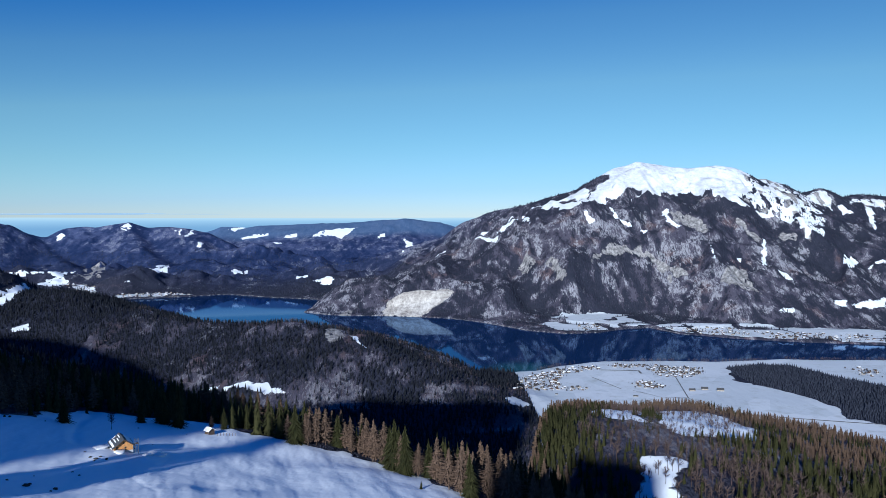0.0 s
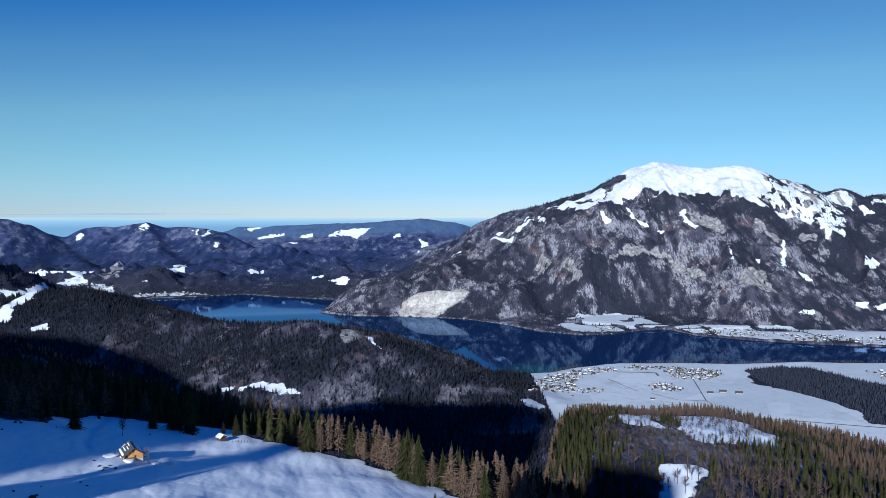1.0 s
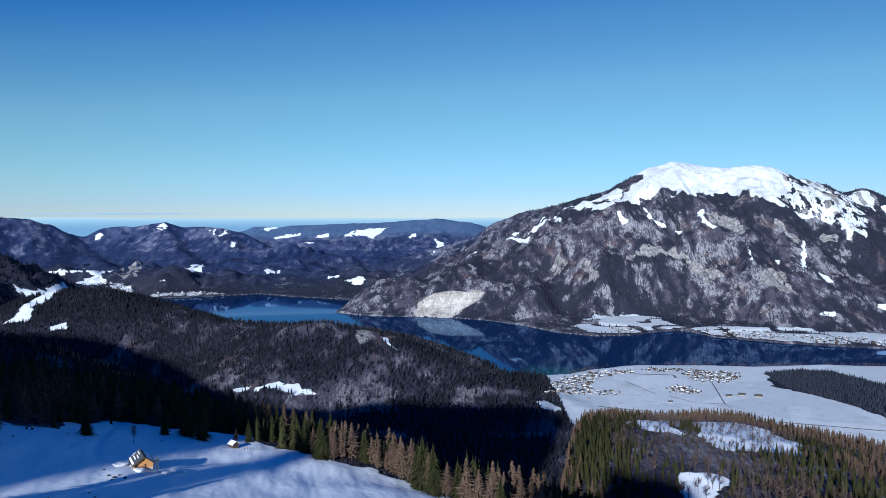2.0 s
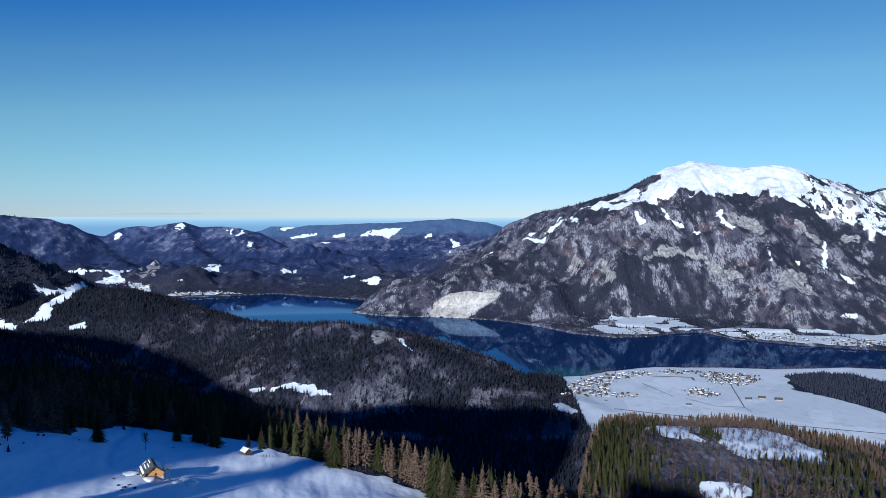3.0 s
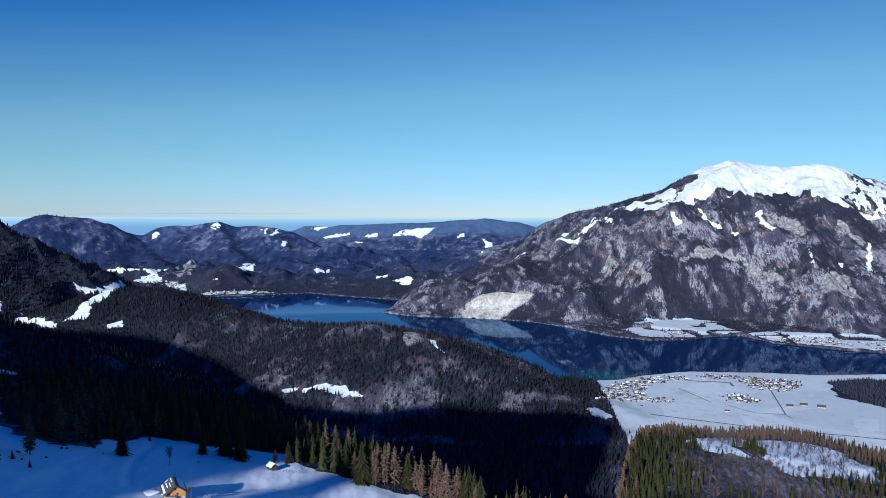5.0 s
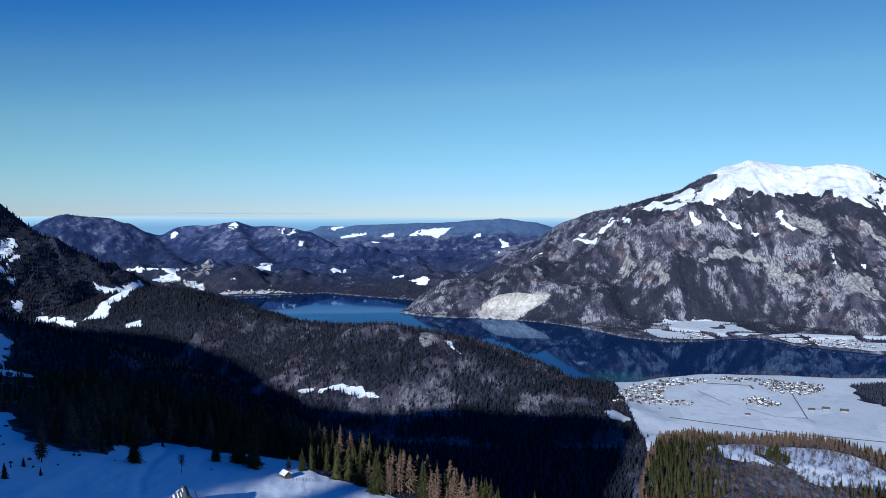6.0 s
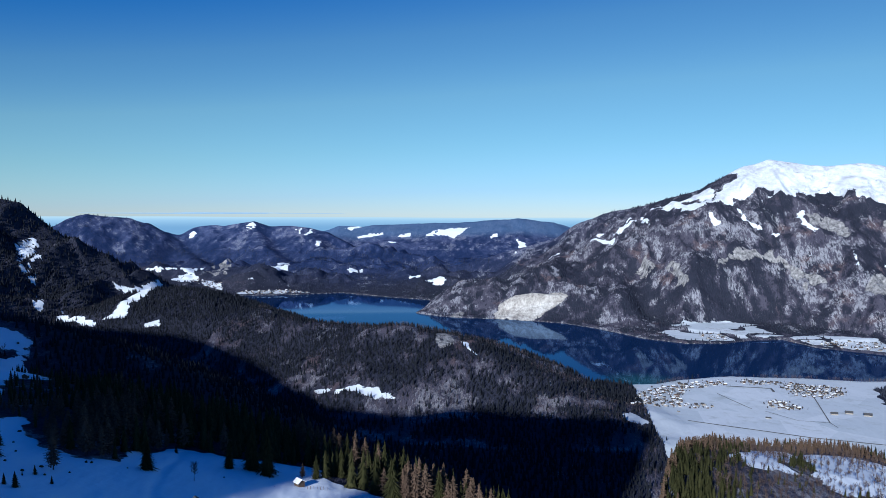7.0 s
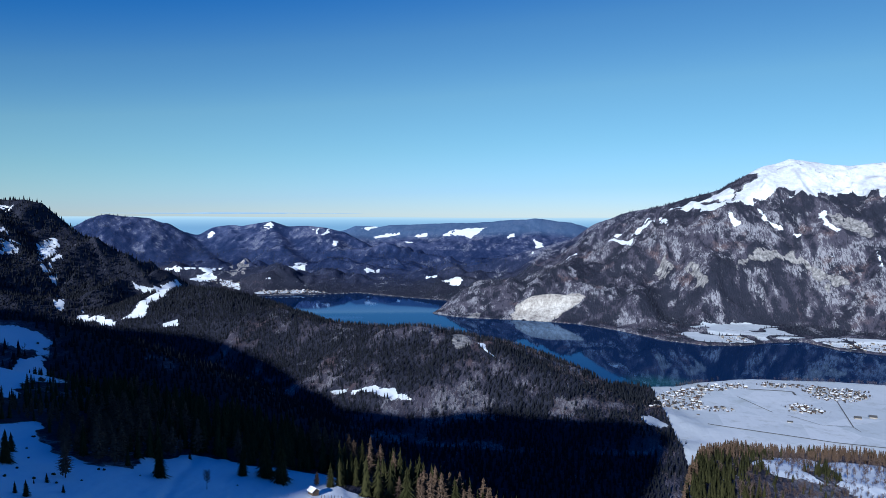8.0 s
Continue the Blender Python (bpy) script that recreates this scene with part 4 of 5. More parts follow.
# ---------------------------------------------------------------- forests
def place_many(name, shapes, x, y, z, tall, wide, material, label, category="forest"):
    """One joined mesh of many trees."""
    if not len(x):
        return None
    which = rng.integers(0, len(shapes), len(x))
    turn = rng.uniform(0, 2 * math.pi, len(x))
    vs, fs, base = [], [], 0
    for k, (sv, sf) in enumerate(shapes):
        s = np.nonzero(which == k)[0]
        if not len(s):
            continue
        c, n = np.cos(turn[s])[:, None], np.sin(turn[s])[:, None]
        px = (sv[None, :, 0] * c - sv[None, :, 1] * n) * wide[s, None] + x[s, None]
        py = (sv[None, :, 0] * n + sv[None, :, 1] * c) * wide[s, None] + y[s, None]
        pz = sv[None, :, 2] * tall[s, None] + z[s, None]
        vs.append(np.stack([px, py, pz], -1).reshape(-1, 3))
        fs.append((sf[None] + (base + np.arange(len(s)) * len(sv))[:, None, None]).reshape(-1, 3))
        base += len(s) * len(sv)
    me = grid_mesh(name, np.concatenate(vs), np.concatenate(fs))
    me.materials.append(material)
    return tagged(new(name, me), label, category, kind="stuff")


def scatter(box, gap, dens=None):
    """Jittered places in a plan box (x0, y0, x1, y1), with their height and cover."""
    xs, ys = np.arange(box[0], box[2], gap), np.arange(box[1], box[3], gap)
    x, y = (a.ravel() for a in np.meshgrid(xs, ys))
    x = x + rng.uniform(-0.5, 0.5, x.shape) * gap
    y = y + rng.uniform(-0.5, 0.5, y.shape) * gap
    keep = (x / y > -1.1) & (x / y < 0.75)
    x, y = x[keep], y[keep]
    z, lake = height(x, y)
    snow, rock, wood, trees, pale = land_cover(x, y, z, lake)
    ok = (rng.random(len(x)) < trees ** 2) & (lake < -9)
    return x[ok], y[ok], z[ok], wood[ok]


CONES = [shape_cone(k) for k in range(5)]
CONES2 = [shape_cone(20 + k, 5, 2) for k in range(5)]
ROUNDS = [shape_round(k) for k in range(5)]
SPRUCES = [shape_spruce(k, 18, 10, fine=3) for k in range(6)]
SPRUCES_LIGHT = [shape_spruce(30 + k, 10, 7) for k in range(6)]
SPRUCES_FAR = [shape_spruce(60 + k, 7, 5) for k in range(5)]
LARCHES_FAR = [shape_larch(70 + k, 9, 5) for k in range(5)]
LARCHES = [shape_larch(k) for k in range(5)]
LARCHES_LIGHT = [shape_larch(40 + k, 15, 7) for k in range(5)]
THIN_BEECHES = [shape_beech(50 + k, 6) for k in range(6)]
BEECHES = [shape_beech(k) for k in range(6)]


def far_forest(name, box, gap, tall, label, cut=None, cones=CONES, bare=0.35, share=1.0, leaf=None, mixed=0.6):
    x, y, z, wood = scatter(box, gap)
    if share < 1:
        k = rng.random(len(x)) < share * (0.35 + 0.65 * (fbm(x / 60, y / 90, 3, 161) > -0.1))
        x, y, z, wood = x[k], y[k], z[k], wood[k]
    if cut is not None:
        k = cut(x, y, z)
        x, y, z, wood = x[k], y[k], z[k], wood[k]
    leafless = wood + mixed * (rng.random(len(x)) - 0.5) > 0.55
    thin = leafless & (rng.random(len(x)) > bare)
    con, bro = ~leafless, leafless & ~thin
    h = tall * rng.uniform(0.55, 1.2, len(x))
    place_many(name + "_conifers", cones, x[con], y[con], z[con] - 0.5, h[con], 0.42 * h[con], leaf or HAZED_NEEDLES, "dark conifers " + label)
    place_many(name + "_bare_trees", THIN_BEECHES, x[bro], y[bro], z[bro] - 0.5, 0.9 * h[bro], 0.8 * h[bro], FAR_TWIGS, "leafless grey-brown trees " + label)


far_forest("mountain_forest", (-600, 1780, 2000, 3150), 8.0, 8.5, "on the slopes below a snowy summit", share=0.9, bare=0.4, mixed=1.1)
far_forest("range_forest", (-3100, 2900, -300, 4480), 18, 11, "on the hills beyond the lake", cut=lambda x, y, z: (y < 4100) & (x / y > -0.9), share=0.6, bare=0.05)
far_forest("peak_forest", (-2200, 1600, -780, 2600), 14, 13, "on a steep peak beside the valley", leaf=SHADED_NEEDLES)
far_forest("hill_forest", (-1650, 980, 300, 1850), 7.5, 10.5, "on a low wooded hill by the lake", None, CONES2, 1.0, 1.0, SHADED_NEEDLES)
far_forest("valley_forest", (-1250, 470, 300, 980), 8.5, 12, "in a shaded side valley", lambda x, y, z: y > edge_at(x, y) + 30, CONES2, 0.6, 1.0, SHADED_NEEDLES)
far_forest("plain_woodland", (600, 1060, 1400, 1650), 4.6, 7.5, "standing dense on the snowy plain", lambda x, y, z: inside_ring(x, y, WOODLAND, 3, 5) > 0.5, CONES2)




def shore_trees():
    """Bare alders in a loose row along the near shore."""
    line = [(200, 1485), (242, 1522), (355, 1582), (513, 1596), (612, 1584), (778, 1608), (850, 1596), (1016, 1596), (1250, 1588)]
    x, y = [], []
    for (ax, ay), (bx, by) in zip(line[:-1], line[1:]):
        n = int(math.hypot(bx - ax, by - ay) / 1.1)
        t = rng.random(n)
        x.append(ax + (bx - ax) * t + rng.uniform(-3, 3, n))
        y.append(ay + (by - ay) * t + rng.uniform(-9, 5, n))
    x, y = np.concatenate(x), np.concatenate(y)
    k = fbm(x / 60, y / 60, 2, 171) > -0.35
    x, y = x[k], y[k]
    z, lake = height(x, y)
    k = lake < -3
    h = rng.uniform(4, 9, k.sum())
    place_many("shore_trees", THIN_BEECHES, x[k], y[k], z[k] - 0.4, h, 0.9 * h, FAR_TWIGS, "bare grey-brown alders along the lake shore", "trees")


# ---------------------------------------------------------------- near forest, tree by tree
def part(name, verts, faces, material, parent, label=""):
    me = grid_mesh(name, np.asarray(verts, float), np.asarray(faces))
    me.materials.append(material)
    o = new(name, me)
    o.parent = parent
    return tagged(o, label) if label else o


def trunk_shape(r0, h, segs=6):
    v = [(r0 * math.cos(2 * math.pi * s / segs), r0 * math.sin(2 * math.pi * s / segs), 0) for s in range(segs)] + [(0, 0, h)]
    return v, [(s, (s + 1) % segs, segs) for s in range(segs)]


def tree_model(name, crown, material, tall, wide, label, category, group):
    root = tagged(new(name), label, category, group)
    tv, tf = trunk_shape(0.018 * tall, 0.95 * tall)
    part("trunk", tv, tf, BARK, root)
    cv, cf = crown
    part("crown", cv * (wide, wide, tall), cf, material, root)
    return root


SPRUCE_MODELS = [tree_model("spruce", SPRUCES[k], NEEDLES, 12.0, 5.4, "dark green spruce standing in the snow", "spruce tree", "near spruces") for k in range(6)]
LARCH_MODELS = [tree_model("larch", LARCHES[k], LARCH, 12.0, 7.0, "leafless brown larch at the meadow edge", "larch tree", "near larches") for k in range(5)]
used = {}


def plant(models, x, y, scale, z=None, fat=1.0):
    z = (float(height(np.array([x]), np.array([y]))[0][0]) if z is None else z) - 0.25
    k = int(rng.integers(len(models)))
    m = pose(x, y, z, rng.uniform(-1.5, 1.5), rng.uniform(-1.5, 1.5), rng.uniform(0, 360))
    if k not in used.setdefault(id(models), set()):
        used[id(models)].add(k)
        o = models[k]
        o.matrix_basis = m
    else:
        o = copy_thing(models[k], m)
    o.scale = (scale * fat * rng.uniform(0.9, 1.1), scale * fat * rng.uniform(0.9, 1.1), scale)
    return o


# trees that stand alone on the snow: x, y, scale
LONE_SPRUCES = [(-131.4, 242.7, 9.2), (-114.6, 266.4, 10.7), (-107.2, 269.5, 15.1), (-100.9, 267.6, 16.4), (-111.3, 276.4, 11.3), (-55.6, 264.2, 15.6), (-85.9, 274.9, 8.8), (-84.0, 281.8, 8.9), (-80.4, 286.9, 11.1), (-40.6, 271.0, 12.9), (-64.9, 278.5, 10.2), (-16.4, 241.4, 18.8), (-12.6, 235.7, 17.4), (-18.6, 245.3, 14.8), (-4.5, 234.0, 12.6), (8.1, 209.8, 13.8), (-31.6, 272.2, 11.2), (-6.6, 209.9, 2.9), (-131.6, 243.5, 10.7), (-140.0, 275.9, 3.3), (-144.5, 198.7, 3.3), (-141.3, 198.9, 4.7), (-146.7, 212.7, 3.1), (-138.6, 209.0, 2.6), (-147.8, 209.1, 1.5), (-164.8, 218.1, 10.2), (-174.4, 231.0, 6.5)]
LONE_LARCHES = [(-90.3, 273.5, 5.8), (-25.5, 254.7, 15.8), (-20.9, 249.1, 16.4), (-29.2, 266.4, 15.2), (-2.6, 230.0, 11.0), (1.9, 216.0, 13.5), (5.3, 209.9, 14.7), (-8.3, 233.9, 12.2), (-14.3, 239.6, 13.7), (-146.9, 220.3, 12.2), (-69.1, 277.5, 12.1), (-51.1, 265.1, 11.5)]
for x, y, s in LONE_SPRUCES:
    plant(SPRUCE_MODELS, x, y, s / 12, None, 1.3)
for x, y, s in LONE_LARCHES:
    plant(LARCH_MODELS, x, y, s / 12)


def near_forest():
    """The wood along the far edge of the meadow and over the shoulder; the nearest trees singly, the rest joined."""
    xs, ys = np.meshgrid(np.arange(-620, 420, 4.8), np.arange(120, 640, 4.8))
    x = (xs + rng.uniform(-2.3, 2.3, xs.shape)).ravel()
    y = (ys + rng.uniform(-2.3, 2.3, ys.shape)).ravel()
    # the dome carries a thicket of smaller trees
    xs, ys = np.meshgrid(np.arange(40, 420, 4.6), np.arange(400, 640, 4.6))
    x = np.concatenate([x, (xs + rng.uniform(-2.3, 2.3, xs.shape)).ravel()])
    y = np.concatenate([y, (ys + rng.uniform(-2.3, 2.3, ys.shape)).ravel()])
    k = (x / y > -1.15) & (x / y < 0.72) & (y < edge_at(x, y) + 45)
    x, y = x[k], y[k]
    z, lake = height(x, y)
    snow, rock, wood, trees, pale = land_cover(x, y, z, lake)
    sparse = (snow > 0.5) & (x > 60) & (y > 250)
    k = rng.random(len(x)) < np.where(sparse, 0.38, trees ** 3 * 0.93)
    x, y, z, sparse = x[k], y[k], z[k], sparse[k]
    d = np.hypot(x, y)
    kind = fbm(x / 45, y / 45, 3, 151, 0.6) + rng.uniform(-0.35, 0.35, len(x))
    right = smooth(40, 110, x)
    crest = smooth(-70, -10, y - edge_at(x, y)) * right
    larch = kind + 0.5 * crest - 0.3 * right > 0.28
    low = right * smooth(430, 330, y) * smooth(85, 115, x) * smooth(190, 150, x)
    brush = smooth(450, 430, y) * smooth(360, 385, y) * smooth(80, 95, x) * smooth(165, 140, x)
    larch = larch & (brush < 0.5)
    beech = (right > 0.5) & ~larch & (rng.random(len(x)) < 0.16 + 0.6 * low + 0.2 * crest + 0.6 * brush)
    beech = beech | sparse
    h = 11.8 * rng.uniform(0.6, 1.3, len(x)) * (1 - 0.15 * right)
    young = right * smooth(350, 380, y) * smooth(500, 460, y) * smooth(80, 120, x)
    h = h * (1 - 0.12 * young) * (1 - 0.40 * right * smooth(340, 460, y)) * (1 - 0.35 * brush)
    h = h * (1 - 0.5 * smooth(-0.60, -0.72, x / y))
    order = np.argsort(d)
    single = np.zeros(len(x), bool)
    single[order[:240]] = True
    for n in np.nonzero(single)[0]:
        plant(LARCH_MODELS if larch[n] or beech[n] else SPRUCE_MODELS, float(x[n]), float(y[n]), float(h[n]) / 12, float(z[n]))
    rest = ~single
    a = rest & ~larch & ~beech
    far_off = y > 420
    place_many("young_spruce_wood", SPRUCES_FAR, x[a & far_off], y[a & far_off], z[a & far_off] - 0.3, h[a & far_off], 0.46 * h[a & far_off], NEEDLES, "young olive-green spruces on a sunlit wooded dome")
    a = a & ~far_off
    place_many("spruce_wood", SPRUCES_LIGHT, x[a], y[a], z[a] - 0.3, h[a], 0.48 * h[a], NEEDLES, "dense dark spruces around a snowy alpine meadow")
    a = rest & larch & ~beech
    place_many("young_larch_wood", LARCHES_FAR, x[a & far_off], y[a & far_off], z[a & far_off] - 0.3, h[a & far_off], 0.5 * h[a & far_off], LARCH, "young brown larches along the crest of a wooded dome")
    a = a & ~far_off
    place_many("larch_wood", LARCHES_LIGHT, x[a], y[a], z[a] - 0.3, h[a], 0.58 * h[a], LARCH, "leafless brown larches among the spruces")
    a = rest & beech
    place_many("beech_wood", BEECHES, x[a], y[a], z[a] - 0.3, 0.85 * h[a], 0.75 * h[a], TWIGS, "bare purple-brown beeches on a snowy slope")


near_forest()
shore_trees()

# unseen spruces, added beside the camera to throw long shadows over the meadow
for a, y in ((-291, 108), (-295, 122), (-297, 96), (-300, 112), (-302, 126), (-293, 86), (-322, 100), (-327, 114), (-306, 128)):
    plant(SPRUCE_MODELS, a + 0.3057 * (y + 500), y, rng.uniform(1.5, 1.9))



# ---------------------------------------------------------------- buildings
WOODWALL = plain_material("fresh_larch_boards", (0.50, 0.25, 0.085), (0.68, 0.38, 0.15), 0.35, 0.7, (3, 3, 0.3), 0.02)
OLDWOOD = plain_material("weathered_boards", (0.07, 0.05, 0.04), (0.15, 0.11, 0.085), 0.35, 0.85, (3, 3, 0.3), 0.02)
SHINGLE = plain_material("dark_roofing", (0.05, 0.055, 0.065), (0.10, 0.105, 0.115), 0.5, 0.55, None, 0.02)
SNOW = plain_material("lying_snow", (0.80, 0.82, 0.85), (0.88, 0.89, 0.91), 1.5, 0.8, None, 0.06)
PLASTER = plain_material("white_plaster", (0.42, 0.41, 0.40), (0.58, 0.57, 0.56), 2.0, 0.85)
CREAM = plain_material("cream_plaster", (0.30, 0.26, 0.22), (0.42, 0.38, 0.33), 2.0, 0.85)
GLASS = plain_material("dark_window_glass", (0.02, 0.025, 0.03), (0.04, 0.045, 0.05), 1.0, 0.1)
TILE = plain_material("brown_roof_tiles", (0.07, 0.045, 0.038), (0.14, 0.085, 0.065), 1.0, 0.8)
SLATE = plain_material("grey_roof_slates", (0.05, 0.05, 0.055), (0.10, 0.10, 0.105), 1.0, 0.7)
STONE = plain_material("boulder_stone", (0.03, 0.028, 0.026), (0.09, 0.082, 0.075), 0.6, 0.9, None, 0.08)
METAL = plain_material("zinc_metal", (0.30, 0.31, 0.32), (0.42, 0.43, 0.44), 0.3, 0.4, None, 0.0, 0.9)
TARMAC = plain_material("salted_tarmac", (0.10, 0.10, 0.105), (0.17, 0.17, 0.175), 4.0, 0.85)


def mesh_part(name, bm, material, parent, label=""):
    me = bpy.data.meshes.new(name)
    bm.normal_update()
    bm.to_mesh(me)
    bm.free()
    me.materials.append(material)
    o = new(name, me)
    o.parent = parent
    return tagged(o, label) if label else o


def box(bm, x0, y0, z0, x1, y1, z1):
    v = [bm.verts.new(p) for p in ((x0, y0, z0), (x1, y0, z0), (x1, y1, z0), (x0, y1, z0), (x0, y0, z1), (x1, y0, z1), (x1, y1, z1), (x0, y1, z1))]
    for f in ((3, 2, 1, 0), (4, 5, 6, 7), (0, 1, 5, 4), (1, 2, 6, 5), (2, 3, 7, 6), (3, 0, 4, 7)):
        bm.faces.new([v[k] for k in f])
    return bm


def prism(bm, outline, y0, y1):
    """An outline in x, z drawn out along y."""
    a = [bm.verts.new((x, y0, z)) for x, z in outline]
    b = [bm.verts.new((x, y1, z)) for x, z in outline]
    n = len(outline)
    bm.faces.new(a)
    bm.faces.new(b[::-1])
    for k in range(n):
        bm.faces.new((a[k], b[k], b[(k + 1) % n], a[(k + 1) % n]))
    return bm


def roof_slab(w, eave, apex, over, thick):
    """One sloping half of a gable roof, in x, z, for the side x < 0."""
    dx, dz = w, apex - eave
    ox, oz = -w - over, eave - over * dz / dx
    return [(ox, oz), (0, apex), (0, apex + thick), (ox, oz + thick * 0.9)]


def mirrored(outline):
    return [(-x, z) for x, z in outline][::-1]


def chalet():
    """Gable at y = 0 facing -y; the ridge runs back along +y."""
    root = new("chalet")
    w, deep, base, eave, apex = 3.2, 8.6, 0.7, 2.6, 5.0
    mesh_part("plinth", box(bmesh.new(), -w + 0.05, 0.05, -1.2, w - 0.05, deep - 0.05, base), PLASTER, root, "whitewashed stone plinth")
    body = mesh_part("wall_body", prism(bmesh.new(), [(-w, base), (w, base), (w, eave), (0, apex), (-w, eave)], 0, deep), WOODWALL, root, "honey-coloured board walls")
    bm = bmesh.new()
    for k in range(27):
        x = -w + 0.12 + k * (2 * w - 0.24) / 26
        top = eave + (apex - eave) * (1 - abs(x) / w) - 0.05
        box(bm, x - 0.03, -0.035, base + 0.03, x + 0.03, 0.01, top)
    mesh_part("cover_strips", bm, WOODWALL, body)
    for x, z, ww, hh in ((0.3, 1.5, 0.6, 0.7), (-0.3, 3.3, 0.55, 0.6)):
        win = mesh_part("window", box(bmesh.new(), x, -0.075, z, x + ww, -0.02, z + hh), OLDWOOD, root)
        mesh_part("pane", box(bmesh.new(), x + 0.08, -0.085, z + 0.08, x + ww - 0.08, -0.078, z + hh - 0.08), GLASS, win)
    mesh_part("door", box(bmesh.new(), -2.7, -0.08, base, -1.85, -0.02, base + 1.75), OLDWOOD, root, "dark plank door")
    slab = roof_slab(w, eave, apex, 0.75, 0.22)
    for outline in (slab, mirrored(slab)):
        mesh_part("roof_slope", prism(bmesh.new(), outline, -0.9, deep + 0.7), SHINGLE, root, "dark sheeted roof slope with snow strips")
    for outline in (slab, mirrored(slab)):
        mesh_part("barge_board", prism(bmesh.new(), [(x, z - 0.12) for x, z in outline], -0.96, -0.905), OLDWOOD, root)
    # strips of snow left on the sheeting
    slope = (apex - eave) / w
    for x0, x1, y0, y1 in ((-3.7, -3.1, 0.2, 8.8), (-2.4, -2.1, 2.6, 7.2), (-1.5, -1.25, 1.6, 5.4), (-0.8, -0.55, 4.2, 8.0), (-2.6, -1.4, 8.3, 8.9), (1.2, 3.5, 0.5, 8.9)):
        z = [apex - abs(x) * slope + 0.23 for x in (x0, x1)]
        mesh_part("snow_strip", prism(bmesh.new(), [(x0, z[0] - 0.02), (x1, z[1] - 0.02), (x1, z[1] + 0.09), (x0, z[0] + 0.09)], y0, y1), SNOW, root)
    mesh_part("downpipe", box(bmesh.new(), w + 0.06, -0.05, -0.4, w + 0.18, 0.07, eave - 0.1), METAL, root)
    return tagged(root, "timber alpine hut with dark roof on snowy meadow", "hut")


def shed():
    root = new("hay_shed")
    w, deep, eave, apex = 1.5, 3.4, 1.5, 2.5
    mesh_part("wall_body", prism(bmesh.new(), [(-w, -0.6), (w, -0.6), (w, eave), (0, apex), (-w, eave)], 0, deep), OLDWOOD, root, "dark weathered log walls")
    slab = roof_slab(w, eave, apex, 0.5, 0.12)
    for outline in (slab, mirrored(slab)):
        mesh_part("roof_slope", prism(bmesh.new(), outline, -0.4, deep + 0.4), OLDWOOD, root)
    cap = [(x, z + 0.13) for x, z in roof_slab(w, eave, apex, 0.5, 0.3)]
    for outline in (cap, mirrored(cap)):
        mesh_part("snow_cap", prism(bmesh.new(), outline, -0.36, deep + 0.36), SNOW, root, "thick smooth snow on the roof")
    mesh_part("door", box(bmesh.new(), -0.45, -0.05, -0.1, 0.45, 0.01, 1.5), OLDWOOD, root)
    return tagged(root, "small dark hay shed under a snow cap", "shed")


def ground_z(x, y):
    return float(height(np.array([float(x)]), np.array([float(y)]))[0][0])


hut = chalet()
HUT = (-93.3, 205.8)
hut.matrix_basis = pose(HUT[0] - 0.5, HUT[1], ground_z(HUT[0], HUT[1] + 2) + 0.3, 0, 0, 34)
hut.scale = (0.8, 0.8, 0.8)
barn = shed()
BARN = (-86.4, 262.1)
barn.matrix_basis = pose(BARN[0], BARN[1], ground_z(*BARN) + 0.35, 0, 0, 53)
barn.scale = (0.8, 0.8, 0.8)


def post_fence(x, y, n, gap, turn):
    root = new("post_fence")
    c, s = math.cos(radians(turn)), math.sin(radians(turn))
    for k in range(n):
        px, py = x + gap * k * c, y + gap * k * s
        o = mesh_part("post", box(bmesh.new(), -0.06, -0.06, -0.4, 0.06, 0.06, 1.0 + 0.1 * (k % 3)), OLDWOOD, root)
        o.location = (px, py, ground_z(px, py))
    return tagged(root, "row of weathered pasture posts in snow", "fence")


def ladder_tower(x, y):
    """A light scaffold beside the gable, with its rungs."""
    root = new("scaffold")
    for dx, dy in ((0, 0), (0.9, 0), (0, 1.1), (0.9, 1.1)):
        mesh_part("pole", box(bmesh.new(), dx - 0.06, dy - 0.06, -0.5, dx + 0.06, dy + 0.06, 4.2), METAL, root)
    for z in (0.6, 1.6, 2.6, 3.6):
        mesh_part("rung", box(bmesh.new(), -0.05, -0.04, z, 0.95, 0.04, z + 0.07), METAL, root)
        mesh_part("rung", box(bmesh.new(), -0.05, 1.06, z, 0.95, 1.14, z + 0.07), METAL, root)
    mesh_part("platform", box(bmesh.new(), -0.1, -0.1, 2.66, 1.0, 1.2, 2.74), OLDWOOD, root)
    root.matrix_basis = pose(x, y, ground_z(x, y) + 0.1, 0, 0, 30)
    return tagged(root, "light metal scaffold standing beside the hut", "scaffold")


ladder_tower(HUT[0] + 2.3, HUT[1] + 1.4)
for x, y, turn in ((-600, 745, 40), (-262, 348, 20)):
    copy_thing(barn, pose(x, y, ground_z(x, y) + 0.3, 0, 0, turn))
post_fence(BARN[0] + 2.5, BARN[1] - 1.5, 7, 1.1, 12)


